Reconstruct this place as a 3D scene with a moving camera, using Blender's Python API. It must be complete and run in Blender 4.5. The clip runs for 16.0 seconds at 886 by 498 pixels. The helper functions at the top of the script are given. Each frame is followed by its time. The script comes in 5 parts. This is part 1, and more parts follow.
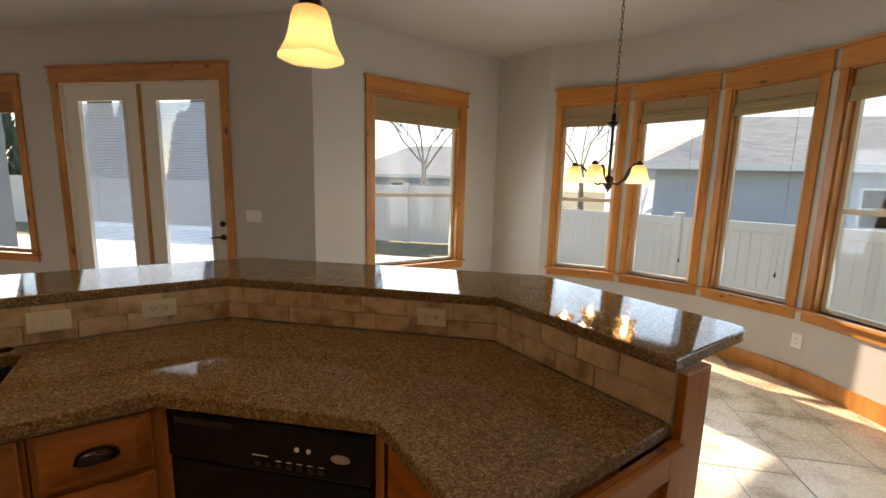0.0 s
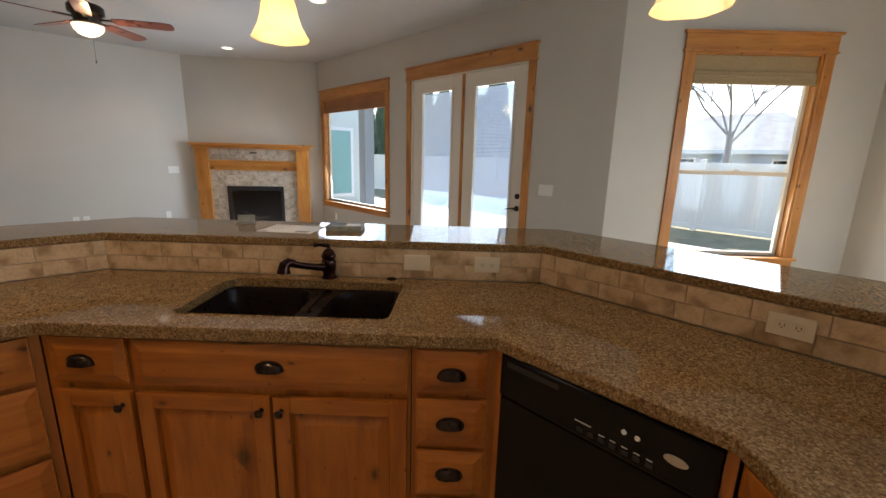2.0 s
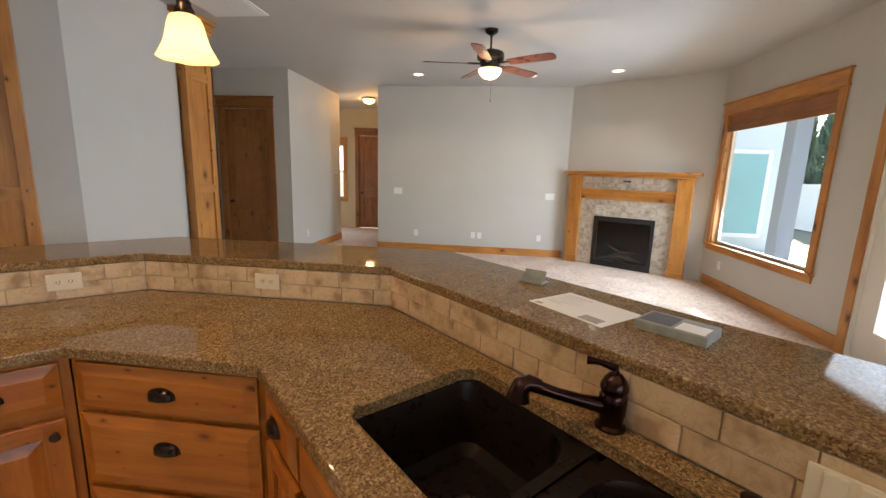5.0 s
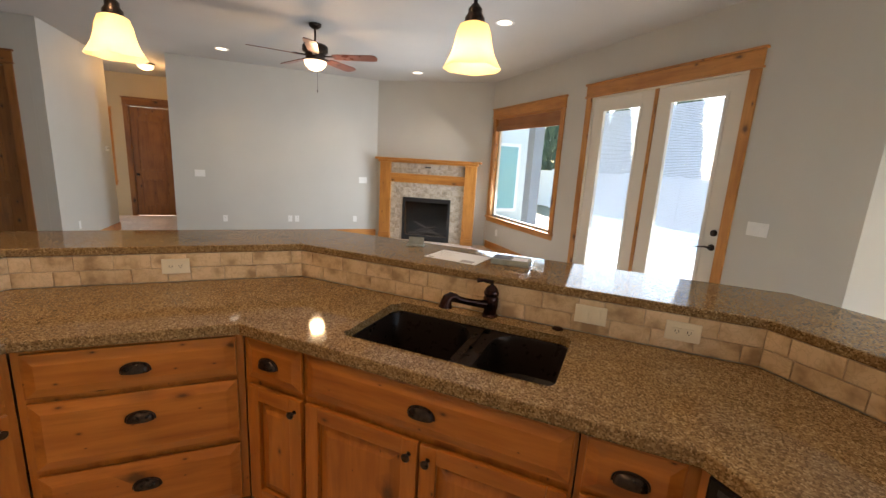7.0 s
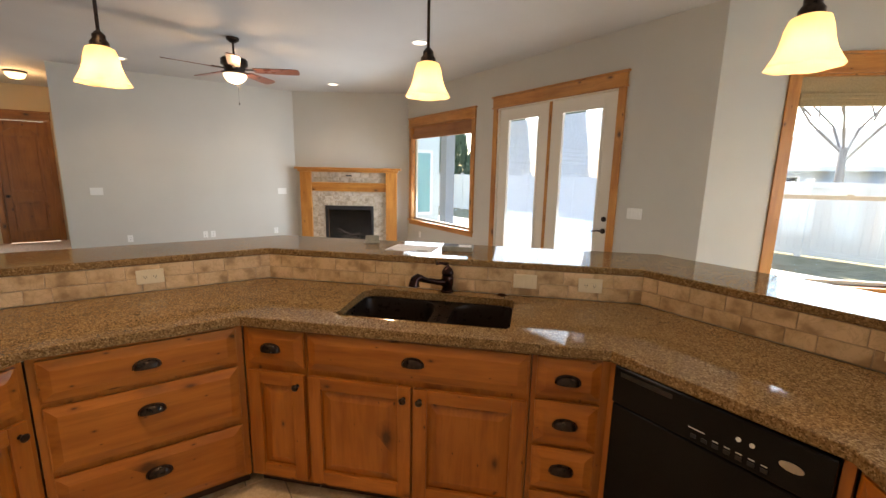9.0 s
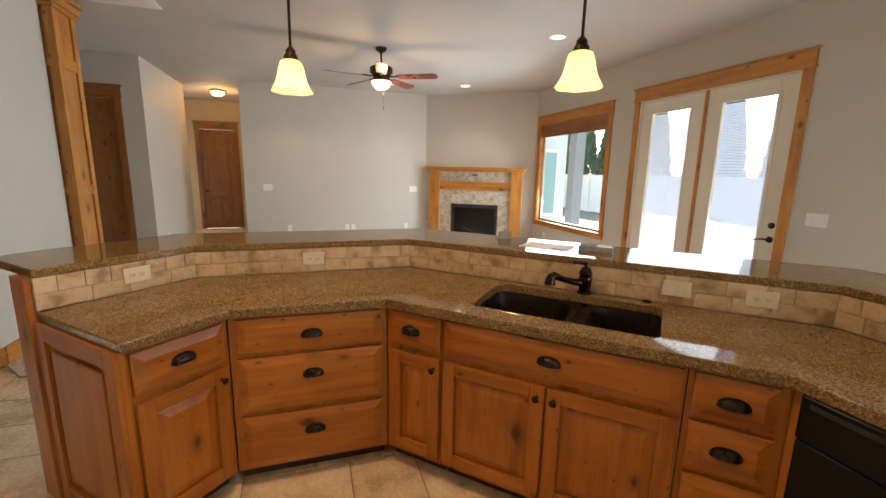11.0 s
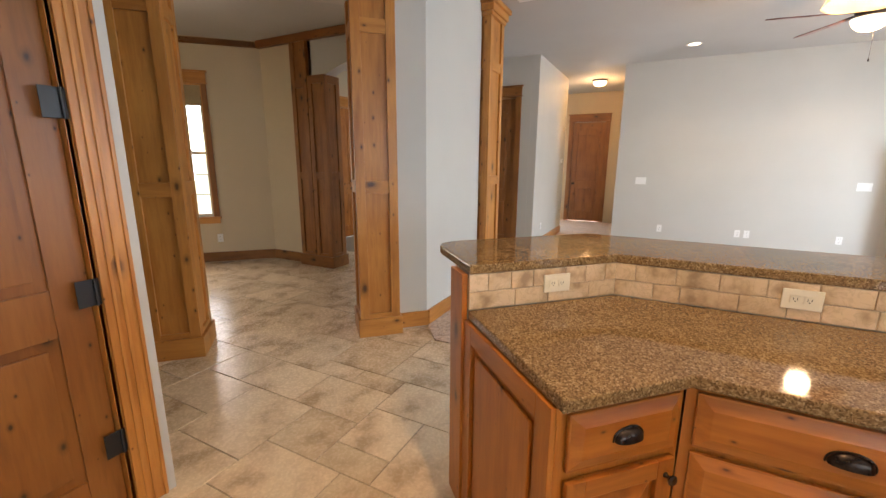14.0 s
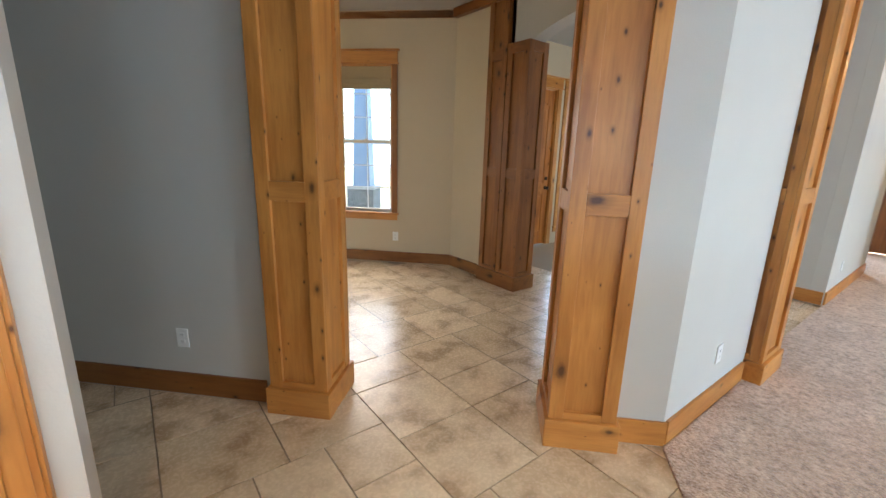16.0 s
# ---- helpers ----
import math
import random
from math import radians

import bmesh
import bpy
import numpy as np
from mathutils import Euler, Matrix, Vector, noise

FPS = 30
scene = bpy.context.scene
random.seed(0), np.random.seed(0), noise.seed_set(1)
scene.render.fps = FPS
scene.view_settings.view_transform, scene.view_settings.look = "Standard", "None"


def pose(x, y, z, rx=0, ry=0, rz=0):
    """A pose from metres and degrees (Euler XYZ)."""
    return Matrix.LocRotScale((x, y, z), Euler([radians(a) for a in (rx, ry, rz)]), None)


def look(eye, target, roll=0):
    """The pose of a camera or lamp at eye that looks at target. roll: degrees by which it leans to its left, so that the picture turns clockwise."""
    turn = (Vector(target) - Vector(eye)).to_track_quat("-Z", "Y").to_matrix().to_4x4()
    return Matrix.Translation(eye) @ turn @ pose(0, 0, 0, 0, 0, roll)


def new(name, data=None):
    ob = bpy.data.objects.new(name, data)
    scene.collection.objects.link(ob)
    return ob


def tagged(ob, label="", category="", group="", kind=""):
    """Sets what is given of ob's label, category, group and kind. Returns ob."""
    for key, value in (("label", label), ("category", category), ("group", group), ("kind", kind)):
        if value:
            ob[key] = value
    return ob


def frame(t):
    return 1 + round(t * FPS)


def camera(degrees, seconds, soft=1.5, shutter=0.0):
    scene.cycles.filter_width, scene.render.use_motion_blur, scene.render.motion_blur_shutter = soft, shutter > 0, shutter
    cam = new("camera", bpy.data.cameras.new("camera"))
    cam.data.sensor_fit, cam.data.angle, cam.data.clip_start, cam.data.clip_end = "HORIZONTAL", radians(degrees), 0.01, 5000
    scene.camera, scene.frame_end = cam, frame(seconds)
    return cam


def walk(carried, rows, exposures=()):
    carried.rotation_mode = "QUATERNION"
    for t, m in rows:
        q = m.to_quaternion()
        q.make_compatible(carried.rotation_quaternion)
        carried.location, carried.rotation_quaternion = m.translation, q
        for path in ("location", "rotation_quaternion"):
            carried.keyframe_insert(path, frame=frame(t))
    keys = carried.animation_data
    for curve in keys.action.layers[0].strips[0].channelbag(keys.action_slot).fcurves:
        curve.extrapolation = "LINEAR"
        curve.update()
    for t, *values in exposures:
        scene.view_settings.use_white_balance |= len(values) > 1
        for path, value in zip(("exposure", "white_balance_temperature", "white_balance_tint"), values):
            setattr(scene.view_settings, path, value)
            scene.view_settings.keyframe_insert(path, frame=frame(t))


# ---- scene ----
cam = camera(94.3, 16.0)
PATH = [
    (0, (0.413, 0.405, 1.531), (0.058, 2.35, 1.229), 1.5),
    (0.5, (0.345, 0.369, 1.526), (-0.295, 2.236, 1.204), 1.6),
    (1, (0.296, 0.349, 1.529), (-0.632, 2.083, 1.17), 1.6),
    (1.5, (0.247, 0.344, 1.513), (-0.934, 1.908, 1.115), 1.7),
    (2, (0.194, 0.333, 1.502), (-1.211, 1.687, 1.064), 1.5),
    (2.5, (0.151, 0.424, 1.506), (-1.446, 1.536, 1.045), 1.4),
    (3, (0.047, 0.579, 1.508), (-1.701, 1.431, 1.04), 1.3),
    (3.5, (-0.186, 0.738, 1.499), (-2.087, 1.18, 1.06), 0.4),
    (4, (-0.479, 0.931, 1.512), (-2.446, 0.918, 1.15), 1.3),
    (4.2, (-0.595, 1.006, 1.508), (-2.546, 0.732, 1.168), 1.3),
    (6.3, (-0.389, 0.657, 1.573), (-2.324, 0.925, 1.145), 4.1),
    (6.5, (-0.293, 0.596, 1.568), (-2.203, 1.023, 1.154), 4.0),
    (7, (-0.013, 0.386, 1.58), (-1.825, 1.126, 1.173), 3.3),
    (7.5, (0.152, 0.233, 1.609), (-1.557, 1.201, 1.232), 2.2),
    (8, (0.226, 0.088, 1.613), (-1.396, 1.199, 1.245), 1.5),
    (8.2, (0.26, 0.054, 1.598), (-1.338, 1.201, 1.238), 1.3),
    (10.3, (0.221, -0.052, 1.555), (-1.55, 0.801, 1.186), 1.1),
    (10.5, (0.215, -0.066, 1.552), (-1.586, 0.721, 1.182), 1.2),
    (11, (0.215, -0.103, 1.536), (-1.656, 0.501, 1.166), 1.2),
    (11.5, (0.212, -0.142, 1.529), (-1.708, 0.274, 1.154), 1.2),
    (12, (0.199, -0.171, 1.525), (-1.754, 0.009, 1.134), 1.0),
    (12.5, (0.131, -0.214, 1.511), (-1.826, -0.298, 1.109), 0.8),
    (13, (-0.056, -0.273, 1.509), (-1.976, -0.65, 1.095), 0.7),
    (13.5, (-0.281, -0.394, 1.512), (-2.121, -1.057, 1.093), 0.4),
    (14, (-0.478, -0.615, 1.492), (-2.216, -1.512, 1.072), 0.3),
    (14.5, (-0.707, -0.889, 1.503), (-2.326, -1.98, 1.072), 0.4),
    (15, (-1.02, -1.11, 1.485), (-2.52, -2.356, 1.039), 0.6),
    (15.5, (-1.285, -1.341, 1.487), (-2.635, -2.743, 1.029), 0.8),
    (16, (-1.49, -1.606, 1.507), (-2.676, -3.146, 1.037), 1.6),
]
EXPOSURES = [(0.0, 1.1, 8150.0, 23.0), (1.0, 1.43, 8950.0, 23.0), (1.5, 1.5, 8350.0, 22.0), (2.5, 1.85, 6350.0, 19.0), (3.5, 2.17, 7050.0, 20.0), (7.0, 2.15, 7350.0, 20.0), (11.0, 2.2, 7950.0, 22.0), (13.0, 2.48, 8150.0, 23.0), (14.0, 2.72, 7150.0, 21.0), (15.0, 2.9, 6650.0, 16.0), (16.0, 3.14, 6250.0, 14.0)]
walk(cam, [(t, look(eye, target, roll)) for t, eye, target, roll in PATH], EXPOSURES)

# ---------------------------------------------------------------- world, sun
world = bpy.data.worlds.new("world")
scene.world = world
world.use_nodes = True
wn = world.node_tree
sky = wn.nodes.new("ShaderNodeTexSky")
sky.sky_type, sky.sun_disc = "NISHITA", False
SUN_EL, SUN_AZ = radians(33), radians(134)
sky.sun_elevation, sky.sun_rotation = SUN_EL, math.pi / 2 - SUN_AZ
sky.air_density, sky.dust_density, sky.ozone_density = 1.3, 0.1, 3.0
wn.nodes["Background"].inputs[1].default_value = 0.15
wn.links.new(sky.outputs[0], wn.nodes["Background"].inputs[0])
sun = new("sun", bpy.data.lights.new("sun", "SUN"))
sun.data.energy, sun.data.angle, sun.data.color = 5.0, radians(0.6), (1.0, 0.94, 0.85)
sun.matrix_basis = look((0, 0, 0), (-math.cos(SUN_EL) * math.cos(SUN_AZ), -math.cos(SUN_EL) * math.sin(SUN_AZ), -math.sin(SUN_EL)))


def lamp(name, x, y, z, watts, size=0.05, color=(1.0, 0.72, 0.42)):
    ob = new(name, bpy.data.lights.new(name, "POINT"))
    ob.data.energy, ob.data.shadow_soft_size, ob.data.color = watts, size, color
    ob.location = (x, y, z)
    return ob


def daylight(x, y, z, deg, w, h, watts, color=(0.58, 0.80, 1.0)):
    """The sky's light in a window's opening, facing into the room; deg as for a wall's frame."""
    ob = new("window_daylight", bpy.data.lights.new("window_daylight", "AREA"))
    ob.data.shape, ob.data.size, ob.data.size_y, ob.data.energy, ob.data.color = "RECTANGLE", w, h, watts * 0.8, color
    ob.matrix_basis = pose(x, y, z, 0, 0, deg) @ pose(0, 0, 0, -74)
    ob.data.spread = radians(150)
    return ob


daylight(-3.525, 4.15, 1.32, 0, 1.5, 2.0, 9)
daylight(-6.065, 4.15, 1.46, 0, 1.8, 1.55, 35)
daylight(-1.57 + 1.21 * 0.7071, 4.175 + 1.17 * 0.7071, 1.44, 45, 1.0, 1.5, 14)
for k in range(6):
    a = radians(75.4 - 18.2 * k)
    daylight(0.5 + 2.46 * math.cos(a), 2.85 + 2.46 * math.sin(a), 1.44, math.degrees(a) - 90, 0.52, 1.5, 3.2, (0.48, 0.74, 1.0))
daylight(-3.65, -6.88, 1.5, 135, 1.6, 1.5, 7, (1.0, 0.90, 0.74))
daylight(-11.25, -3.35, 1.5, 90, 0.6, 1.3, 10)
daylight(-7.37, -5.90, 1.4, 180, 0.2, 2.0, 6)


# ---------------------------------------------------------------- materials
def material(name):
    m = bpy.data.materials.new(name)
    m.use_nodes = True
    return m, m.node_tree.nodes, m.node_tree.links, m.node_tree.nodes["Principled BSDF"]


def coords(n, l, scale=(1, 1, 1), turn=0.0, random_shift=False):
    tc, mp = n.new("ShaderNodeTexCoord"), n.new("ShaderNodeMapping")
    mp.inputs["Scale"].default_value = scale
    mp.inputs["Rotation"].default_value = (0, 0, turn)
    l.new(tc.outputs["Object"], mp.inputs[0])
    if random_shift:
        info, mul = n.new("ShaderNodeObjectInfo"), n.new("ShaderNodeMath")
        mul.operation, mul.inputs[1].default_value = "MULTIPLY", 37.0
        l.new(info.outputs["Random"], mul.inputs[0])
        l.new(mul.outputs[0], mp.inputs["Location"])
    return mp.outputs[0]


def noise_of(n, l, co, scale, detail=4.0, rough=0.55):
    t = n.new("ShaderNodeTexNoise")
    t.inputs["Scale"].default_value, t.inputs["Detail"].default_value, t.inputs["Roughness"].default_value = scale, detail, rough
    l.new(co, t.inputs["Vector"])
    return t.outputs["Fac"]


def ramp(n, l, fac, stops):
    r = n.new("ShaderNodeValToRGB")
    el = r.color_ramp.elements
    while len(el) < len(stops):
        el.new(0.5)
    for e, (p, c) in zip(el, stops):
        e.position, e.color = p, (*c, 1) if len(c) == 3 else c
    l.new(fac, r.inputs[0])
    return r.outputs[0]


def mixed(n, l, a, b, fac, blend="MIX"):
    m = n.new("ShaderNodeMix")
    m.data_type, m.blend_type = "RGBA", blend
    for sock, v in ((m.inputs[0], fac), (m.inputs[6], a), (m.inputs[7], b)):
        if hasattr(v, "links") or hasattr(v, "is_linked"):
            l.new(v, sock)
        else:
            sock.default_value = v if isinstance(v, float) else (*v, 1)
    return m.outputs[2]


def bump(n, l, bsdf, height, strength, distance):
    b = n.new("ShaderNodeBump")
    b.inputs["Strength"].default_value, b.inputs["Distance"].default_value = strength, distance
    l.new(height, b.inputs["Height"])
    l.new(b.outputs[0], bsdf.inputs["Normal"])


def paint(name, color, rough=0.6, grain=0.0015, vary=0.06):
    m, n, l, b = material(name)
    co = coords(n, l)
    big = noise_of(n, l, co, 1.3, 3)
    dark = tuple(c * (1 - vary) for c in color)
    l.new(ramp(n, l, big, [(0.3, dark), (0.7, color)]), b.inputs["Base Color"])
    b.inputs["Roughness"].default_value = rough
    if grain:
        bump(n, l, b, noise_of(n, l, co, 130, 3), 0.35, grain)
    return m


def wood(name, light, mid, dark, axis="z", rough=0.38, knots=1.0, scale=1.0):
    """Knotty alder with the grain along one axis of the object."""
    m, n, l, b = material(name)
    long, across = 0.9 * scale, 9.0 * scale
    s = {"x": (long, across, across), "y": (across, long, across), "z": (across, across, long)}[axis]
    co = coords(n, l, s, 0, True)
    band = noise_of(n, l, co, 1.0, 5, 0.6)
    col = ramp(n, l, band, [(0.3, mid), (0.5, light), (0.72, mid)])
    fine = noise_of(n, l, coords(n, l, tuple(v * 7 for v in s), 0, True), 1.0, 3)
    col = mixed(n, l, col, dark, ramp(n, l, fine, [(0.5, (0, 0, 0)), (0.85, (0.28, 0.28, 0.28))]))
    sep, add, com = n.new("ShaderNodeSeparateXYZ"), n.new("ShaderNodeMath"), n.new("ShaderNodeCombineXYZ")
    l.new(coords(n, l, (7.5, 7.5, 4.2) if axis == "z" else (4.2, 7.5, 7.5), 0, True), sep.inputs[0])
    side = "X" if axis == "z" else "Z"
    l.new(sep.outputs[side], add.inputs[0])
    l.new(sep.outputs["Y"], add.inputs[1])
    l.new(add.outputs[0], com.inputs[0])
    l.new(sep.outputs["Z" if axis == "z" else "X"], com.inputs[1])
    vo = n.new("ShaderNodeTexVoronoi")
    vo.voronoi_dimensions = "2D"
    vo.inputs["Scale"].default_value = 1.0
    l.new(com.outputs[0], vo.inputs["Vector"])
    if knots:
        tone, size, ratio = n.new("ShaderNodeSeparateColor"), n.new("ShaderNodeMath"), n.new("ShaderNodeMath")
        l.new(vo.outputs["Color"], tone.inputs[0])
        size.operation, size.inputs[1].default_value, size.inputs[2].default_value = "MULTIPLY_ADD", 11.0, 0.7
        l.new(tone.outputs[0], size.inputs[0])
        ratio.operation = "MULTIPLY"
        l.new(vo.outputs["Distance"], ratio.inputs[0])
        l.new(size.outputs[0], ratio.inputs[1])
        rough_edge = n.new("ShaderNodeMath")
        rough_edge.operation, rough_edge.inputs[1].default_value = "MULTIPLY_ADD", 0.16
        l.new(noise_of(n, l, com.outputs[0], 5.0, 4), rough_edge.inputs[0])
        l.new(ratio.outputs[0], rough_edge.inputs[2])
        ratio = rough_edge
        col = mixed(n, l, col, tuple(c * 0.4 for c in dark), ramp(n, l, ratio.outputs[0], [(0.14, (0.95 * knots,) * 3), (0.19, (0.65 * knots,) * 3), (0.26, (0.28 * knots,) * 3), (0.42, (0, 0, 0))]))
    cloud = noise_of(n, l, coords(n, l, (2, 2, 2), 0, True), 1.0, 2)
    col = mixed(n, l, col, (0.70, 0.60, 0.49), ramp(n, l, cloud, [(0.3, (0.75, 0.75, 0.75)), (0.65, (0, 0, 0))]), "MULTIPLY")
    l.new(col, b.inputs["Base Color"])
    b.inputs["Roughness"].default_value = rough
    bump(n, l, b, fine, 0.15, 0.001)
    return m


def plain(name, color, rough=0.5, metal=0.0, wear=0.1, scale=30.0):
    m, n, l, b = material(name)
    f = noise_of(n, l, coords(n, l), scale, 4)
    l.new(ramp(n, l, f, [(0.35, tuple(c * (1 - wear) for c in color)), (0.65, color)]), b.inputs["Base Color"])
    l.new(ramp(n, l, f, [(0.3, (rough * 0.85,) * 3), (0.7, (min(1, rough * 1.15),) * 3)]), b.inputs["Roughness"])
    b.inputs["Metallic"].default_value = metal
    return m


def glowing(name, color, strength, rough=0.4):
    m, n, l, b = material(name)
    b.inputs["Base Color"].default_value = (*color, 1)
    b.inputs["Roughness"].default_value = rough
    b.inputs["Emission Color"].default_value = (*color, 1)
    b.inputs["Emission Strength"].default_value = strength
    return m


def glass(name, tint=(1, 1, 1), gloss=1.0):
    m, n, l, b = material(name)
    n.remove(b)
    tr, gl, mx = n.new("ShaderNodeBsdfTransparent"), n.new("ShaderNodeBsdfGlossy"), n.new("ShaderNodeMixShader")
    tr.inputs[0].default_value = (*tint, 1)
    gl.inputs["Roughness"].default_value = 0.01
    mx.inputs[0].default_value = 0.05 * gloss
    l.new(tr.outputs[0], mx.inputs[1])
    l.new(gl.outputs[0], mx.inputs[2])
    l.new(mx.outputs[0], n["Material Output"].inputs[0])
    return m


def granite():
    m, n, l, b = material("brown_quartz")
    co = coords(n, l)
    warp = n.new("ShaderNodeTexNoise")
    warp.inputs["Scale"].default_value = 60
    l.new(co, warp.inputs["Vector"])
    mx = n.new("ShaderNodeVectorMath")
    mx.operation = "MULTIPLY_ADD"
    mx.inputs[1].default_value = (0.012, 0.012, 0.012)
    l.new(warp.outputs["Color"], mx.inputs[0])
    l.new(co, mx.inputs[2])
    vo = n.new("ShaderNodeTexVoronoi")
    vo.inputs["Scale"].default_value = 200
    l.new(mx.outputs[0], vo.inputs["Vector"])
    sep = n.new("ShaderNodeSeparateColor")
    l.new(vo.outputs["Color"], sep.inputs[0])
    col = ramp(n, l, sep.outputs[0], [(0.0, (0.110, 0.061, 0.024)), (0.28, (0.185, 0.107, 0.044)), (0.58, (0.25, 0.153, 0.067)), (0.84, (0.32, 0.208, 0.098)), (1.0, (0.42, 0.295, 0.16))])
    v2 = n.new("ShaderNodeTexVoronoi")
    v2.inputs["Scale"].default_value = 420
    l.new(mx.outputs[0], v2.inputs["Vector"])
    s2 = n.new("ShaderNodeSeparateColor")
    l.new(v2.outputs["Color"], s2.inputs[0])
    col = mixed(n, l, col, (0.03, 0.02, 0.013), ramp(n, l, s2.outputs[1], [(0.72, (0, 0, 0)), (0.85, (0.2, 0.2, 0.2))]))
    col = mixed(n, l, col, (0.75, 0.7, 0.62), ramp(n, l, noise_of(n, l, co, 9, 3), [(0.35, (0.5, 0.5, 0.5)), (0.65, (0, 0, 0))]), "MULTIPLY")
    l.new(col, b.inputs["Base Color"])
    b.inputs["Roughness"].default_value = 0.055
    b.inputs["Specular IOR Level"].default_value = 0.28
    return m


def stone_tile(name, pale, mid, deep, rough=0.42, pit=0.0015, big=4.5, veins=0.5):
    """Mottled tile; each piece has its own cloud and tone."""
    m, n, l, b = material(name)
    co = coords(n, l, (1, 1, 1), 0, True)
    info = n.new("ShaderNodeObjectInfo")
    cloud = noise_of(n, l, co, big, 3, 0.5)
    col = ramp(n, l, cloud, [(0.34, deep), (0.45, mid), (0.58, pale)])
    vein = n.new("ShaderNodeTexNoise")
    vein.inputs["Scale"].default_value, vein.inputs["Detail"].default_value, vein.inputs["Distortion"].default_value = big * 1.3, 3, 2.0
    l.new(co, vein.inputs["Vector"])
    col = mixed(n, l, col, deep, ramp(n, l, vein.outputs["Fac"], [(0.455, (0, 0, 0)), (0.5, (veins,) * 3), (0.545, (0, 0, 0))]))
    col = mixed(n, l, col, (0.82, 0.80, 0.76), ramp(n, l, info.outputs["Random"], [(0.0, (0, 0, 0)), (1.0, (1, 1, 1))]), "MULTIPLY")
    l.new(col, b.inputs["Base Color"])
    fine = noise_of(n, l, co, 55, 4)
    l.new(ramp(n, l, fine, [(0.3, (rough * 0.75,) * 3), (0.7, (rough * 1.2,) * 3)]), b.inputs["Roughness"])
    bump(n, l, b, fine, 0.3, pit)
    return m


def carpet_mat():
    m, n, l, b = material("beige_carpet")
    co = coords(n, l)
    v = n.new("ShaderNodeTexVoronoi")
    v.inputs["Scale"].default_value = 75
    l.new(co, v.inputs["Vector"])
    f = noise_of(n, l, co, 30, 5, 0.75)
    col = ramp(n, l, f, [(0.3, (0.28, 0.175, 0.115)), (0.5, (0.63, 0.46, 0.345)), (0.7, (0.86, 0.69, 0.55))])
    col = mixed(n, l, col, (0.80, 0.76, 0.72), ramp(n, l, noise_of(n, l, co, 2.2, 3), [(0.35, (1, 1, 1)), (0.65, (0, 0, 0))]), "MULTIPLY")
    l.new(col, b.inputs["Base Color"])
    b.inputs["Roughness"].default_value = 0.95
    b.inputs["Sheen Weight"].default_value = 0.3
    bump(n, l, b, mixed(n, l, v.outputs["Distance"], f, 0.5), 1.0, 0.02)
    return m


WALL = paint("greige_paint", (0.53, 0.51, 0.455))
TANWALL = paint("tan_paint", (0.54, 0.425, 0.275))
CEIL = paint("ceiling_paint", (0.50, 0.49, 0.465), 0.75, 0.003)
TRIM = wood("alder_trim", (0.58, 0.250, 0.056), (0.41, 0.150, 0.029), (0.18, 0.058, 0.014))
TRIM_X = wood("alder_trim_along", (0.58, 0.250, 0.056), (0.41, 0.150, 0.029), (0.18, 0.058, 0.014), "x")
CAB = wood("alder_cabinet", (0.50, 0.174, 0.029), (0.31, 0.087, 0.012), (0.12, 0.031, 0.007), "z", 0.33, 0.9)
CAB_X = wood("alder_cabinet_across", (0.50, 0.174, 0.029), (0.31, 0.087, 0.012), (0.12, 0.031, 0.007), "x", 0.33, 0.9)
# Dark door stain; also carries painted-in shade on some baseboards and dining side casings.
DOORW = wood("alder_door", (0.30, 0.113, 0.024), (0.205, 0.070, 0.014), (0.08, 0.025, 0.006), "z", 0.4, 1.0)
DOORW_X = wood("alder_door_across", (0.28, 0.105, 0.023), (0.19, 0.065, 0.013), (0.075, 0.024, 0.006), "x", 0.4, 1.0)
# Recess shade of toe kicks and sink cabinet put into a dark brown.
RECESS_SHADE = plain("recess_shade_brown", (0.05, 0.022, 0.01), 0.7)
QUARTZ = granite()
SPLASH = stone_tile("travertine_splash", (0.70, 0.52, 0.33), (0.59, 0.42, 0.25), (0.36, 0.235, 0.13), 0.40, 0.0014, 11, 0.3)
FTILE = stone_tile("beige_floor_tile", (0.87, 0.71, 0.50), (0.78, 0.61, 0.415), (0.56, 0.41, 0.26), 0.27, 0.0008, 5.0, 0.18)
GROUT = plain("grout", (0.36, 0.28, 0.20), 0.9)
SGROUT = plain("splash_grout", (0.50, 0.38, 0.255), 0.9)
CARPET = carpet_mat()
BRONZE = plain("oiled_bronze", (0.06, 0.043, 0.034), 0.30, 0.85, 0.5, 60)
FAUCET = plain("dark_copper_bronze", (0.05, 0.022, 0.018), 0.18, 0.9, 0.5, 40)
BLACK = plain("black_gloss", (0.004, 0.004, 0.005), 0.16)
BLACKM = plain("black_matte", (0.012, 0.012, 0.013), 0.45)
SINKM = plain("dark_composite", (0.014, 0.009, 0.007), 0.3)
for m_ in (BLACK, SINKM):
    m_.node_tree.nodes["Principled BSDF"].inputs["Specular IOR Level"].default_value = 0.16
IVORY = plain("ivory_plastic", (0.72, 0.64, 0.48), 0.35, 0, 0.03)
SLOT = plain("slot_dark", (0.05, 0.04, 0.03), 0.6)
WHITEP = plain("white_plastic", (0.78, 0.77, 0.73), 0.4, 0, 0.03)
VINYL = plain("cream_vinyl", (0.66, 0.58, 0.44), 0.45, 0, 0.04)
DOORPAINT = paint("cream_door_paint", (0.74, 0.69, 0.59), 0.45, 0.0006, 0.03)
SHADEF = plain("tan_shade_fabric", (0.40, 0.29, 0.15), 0.85, 0, 0.25, 90)
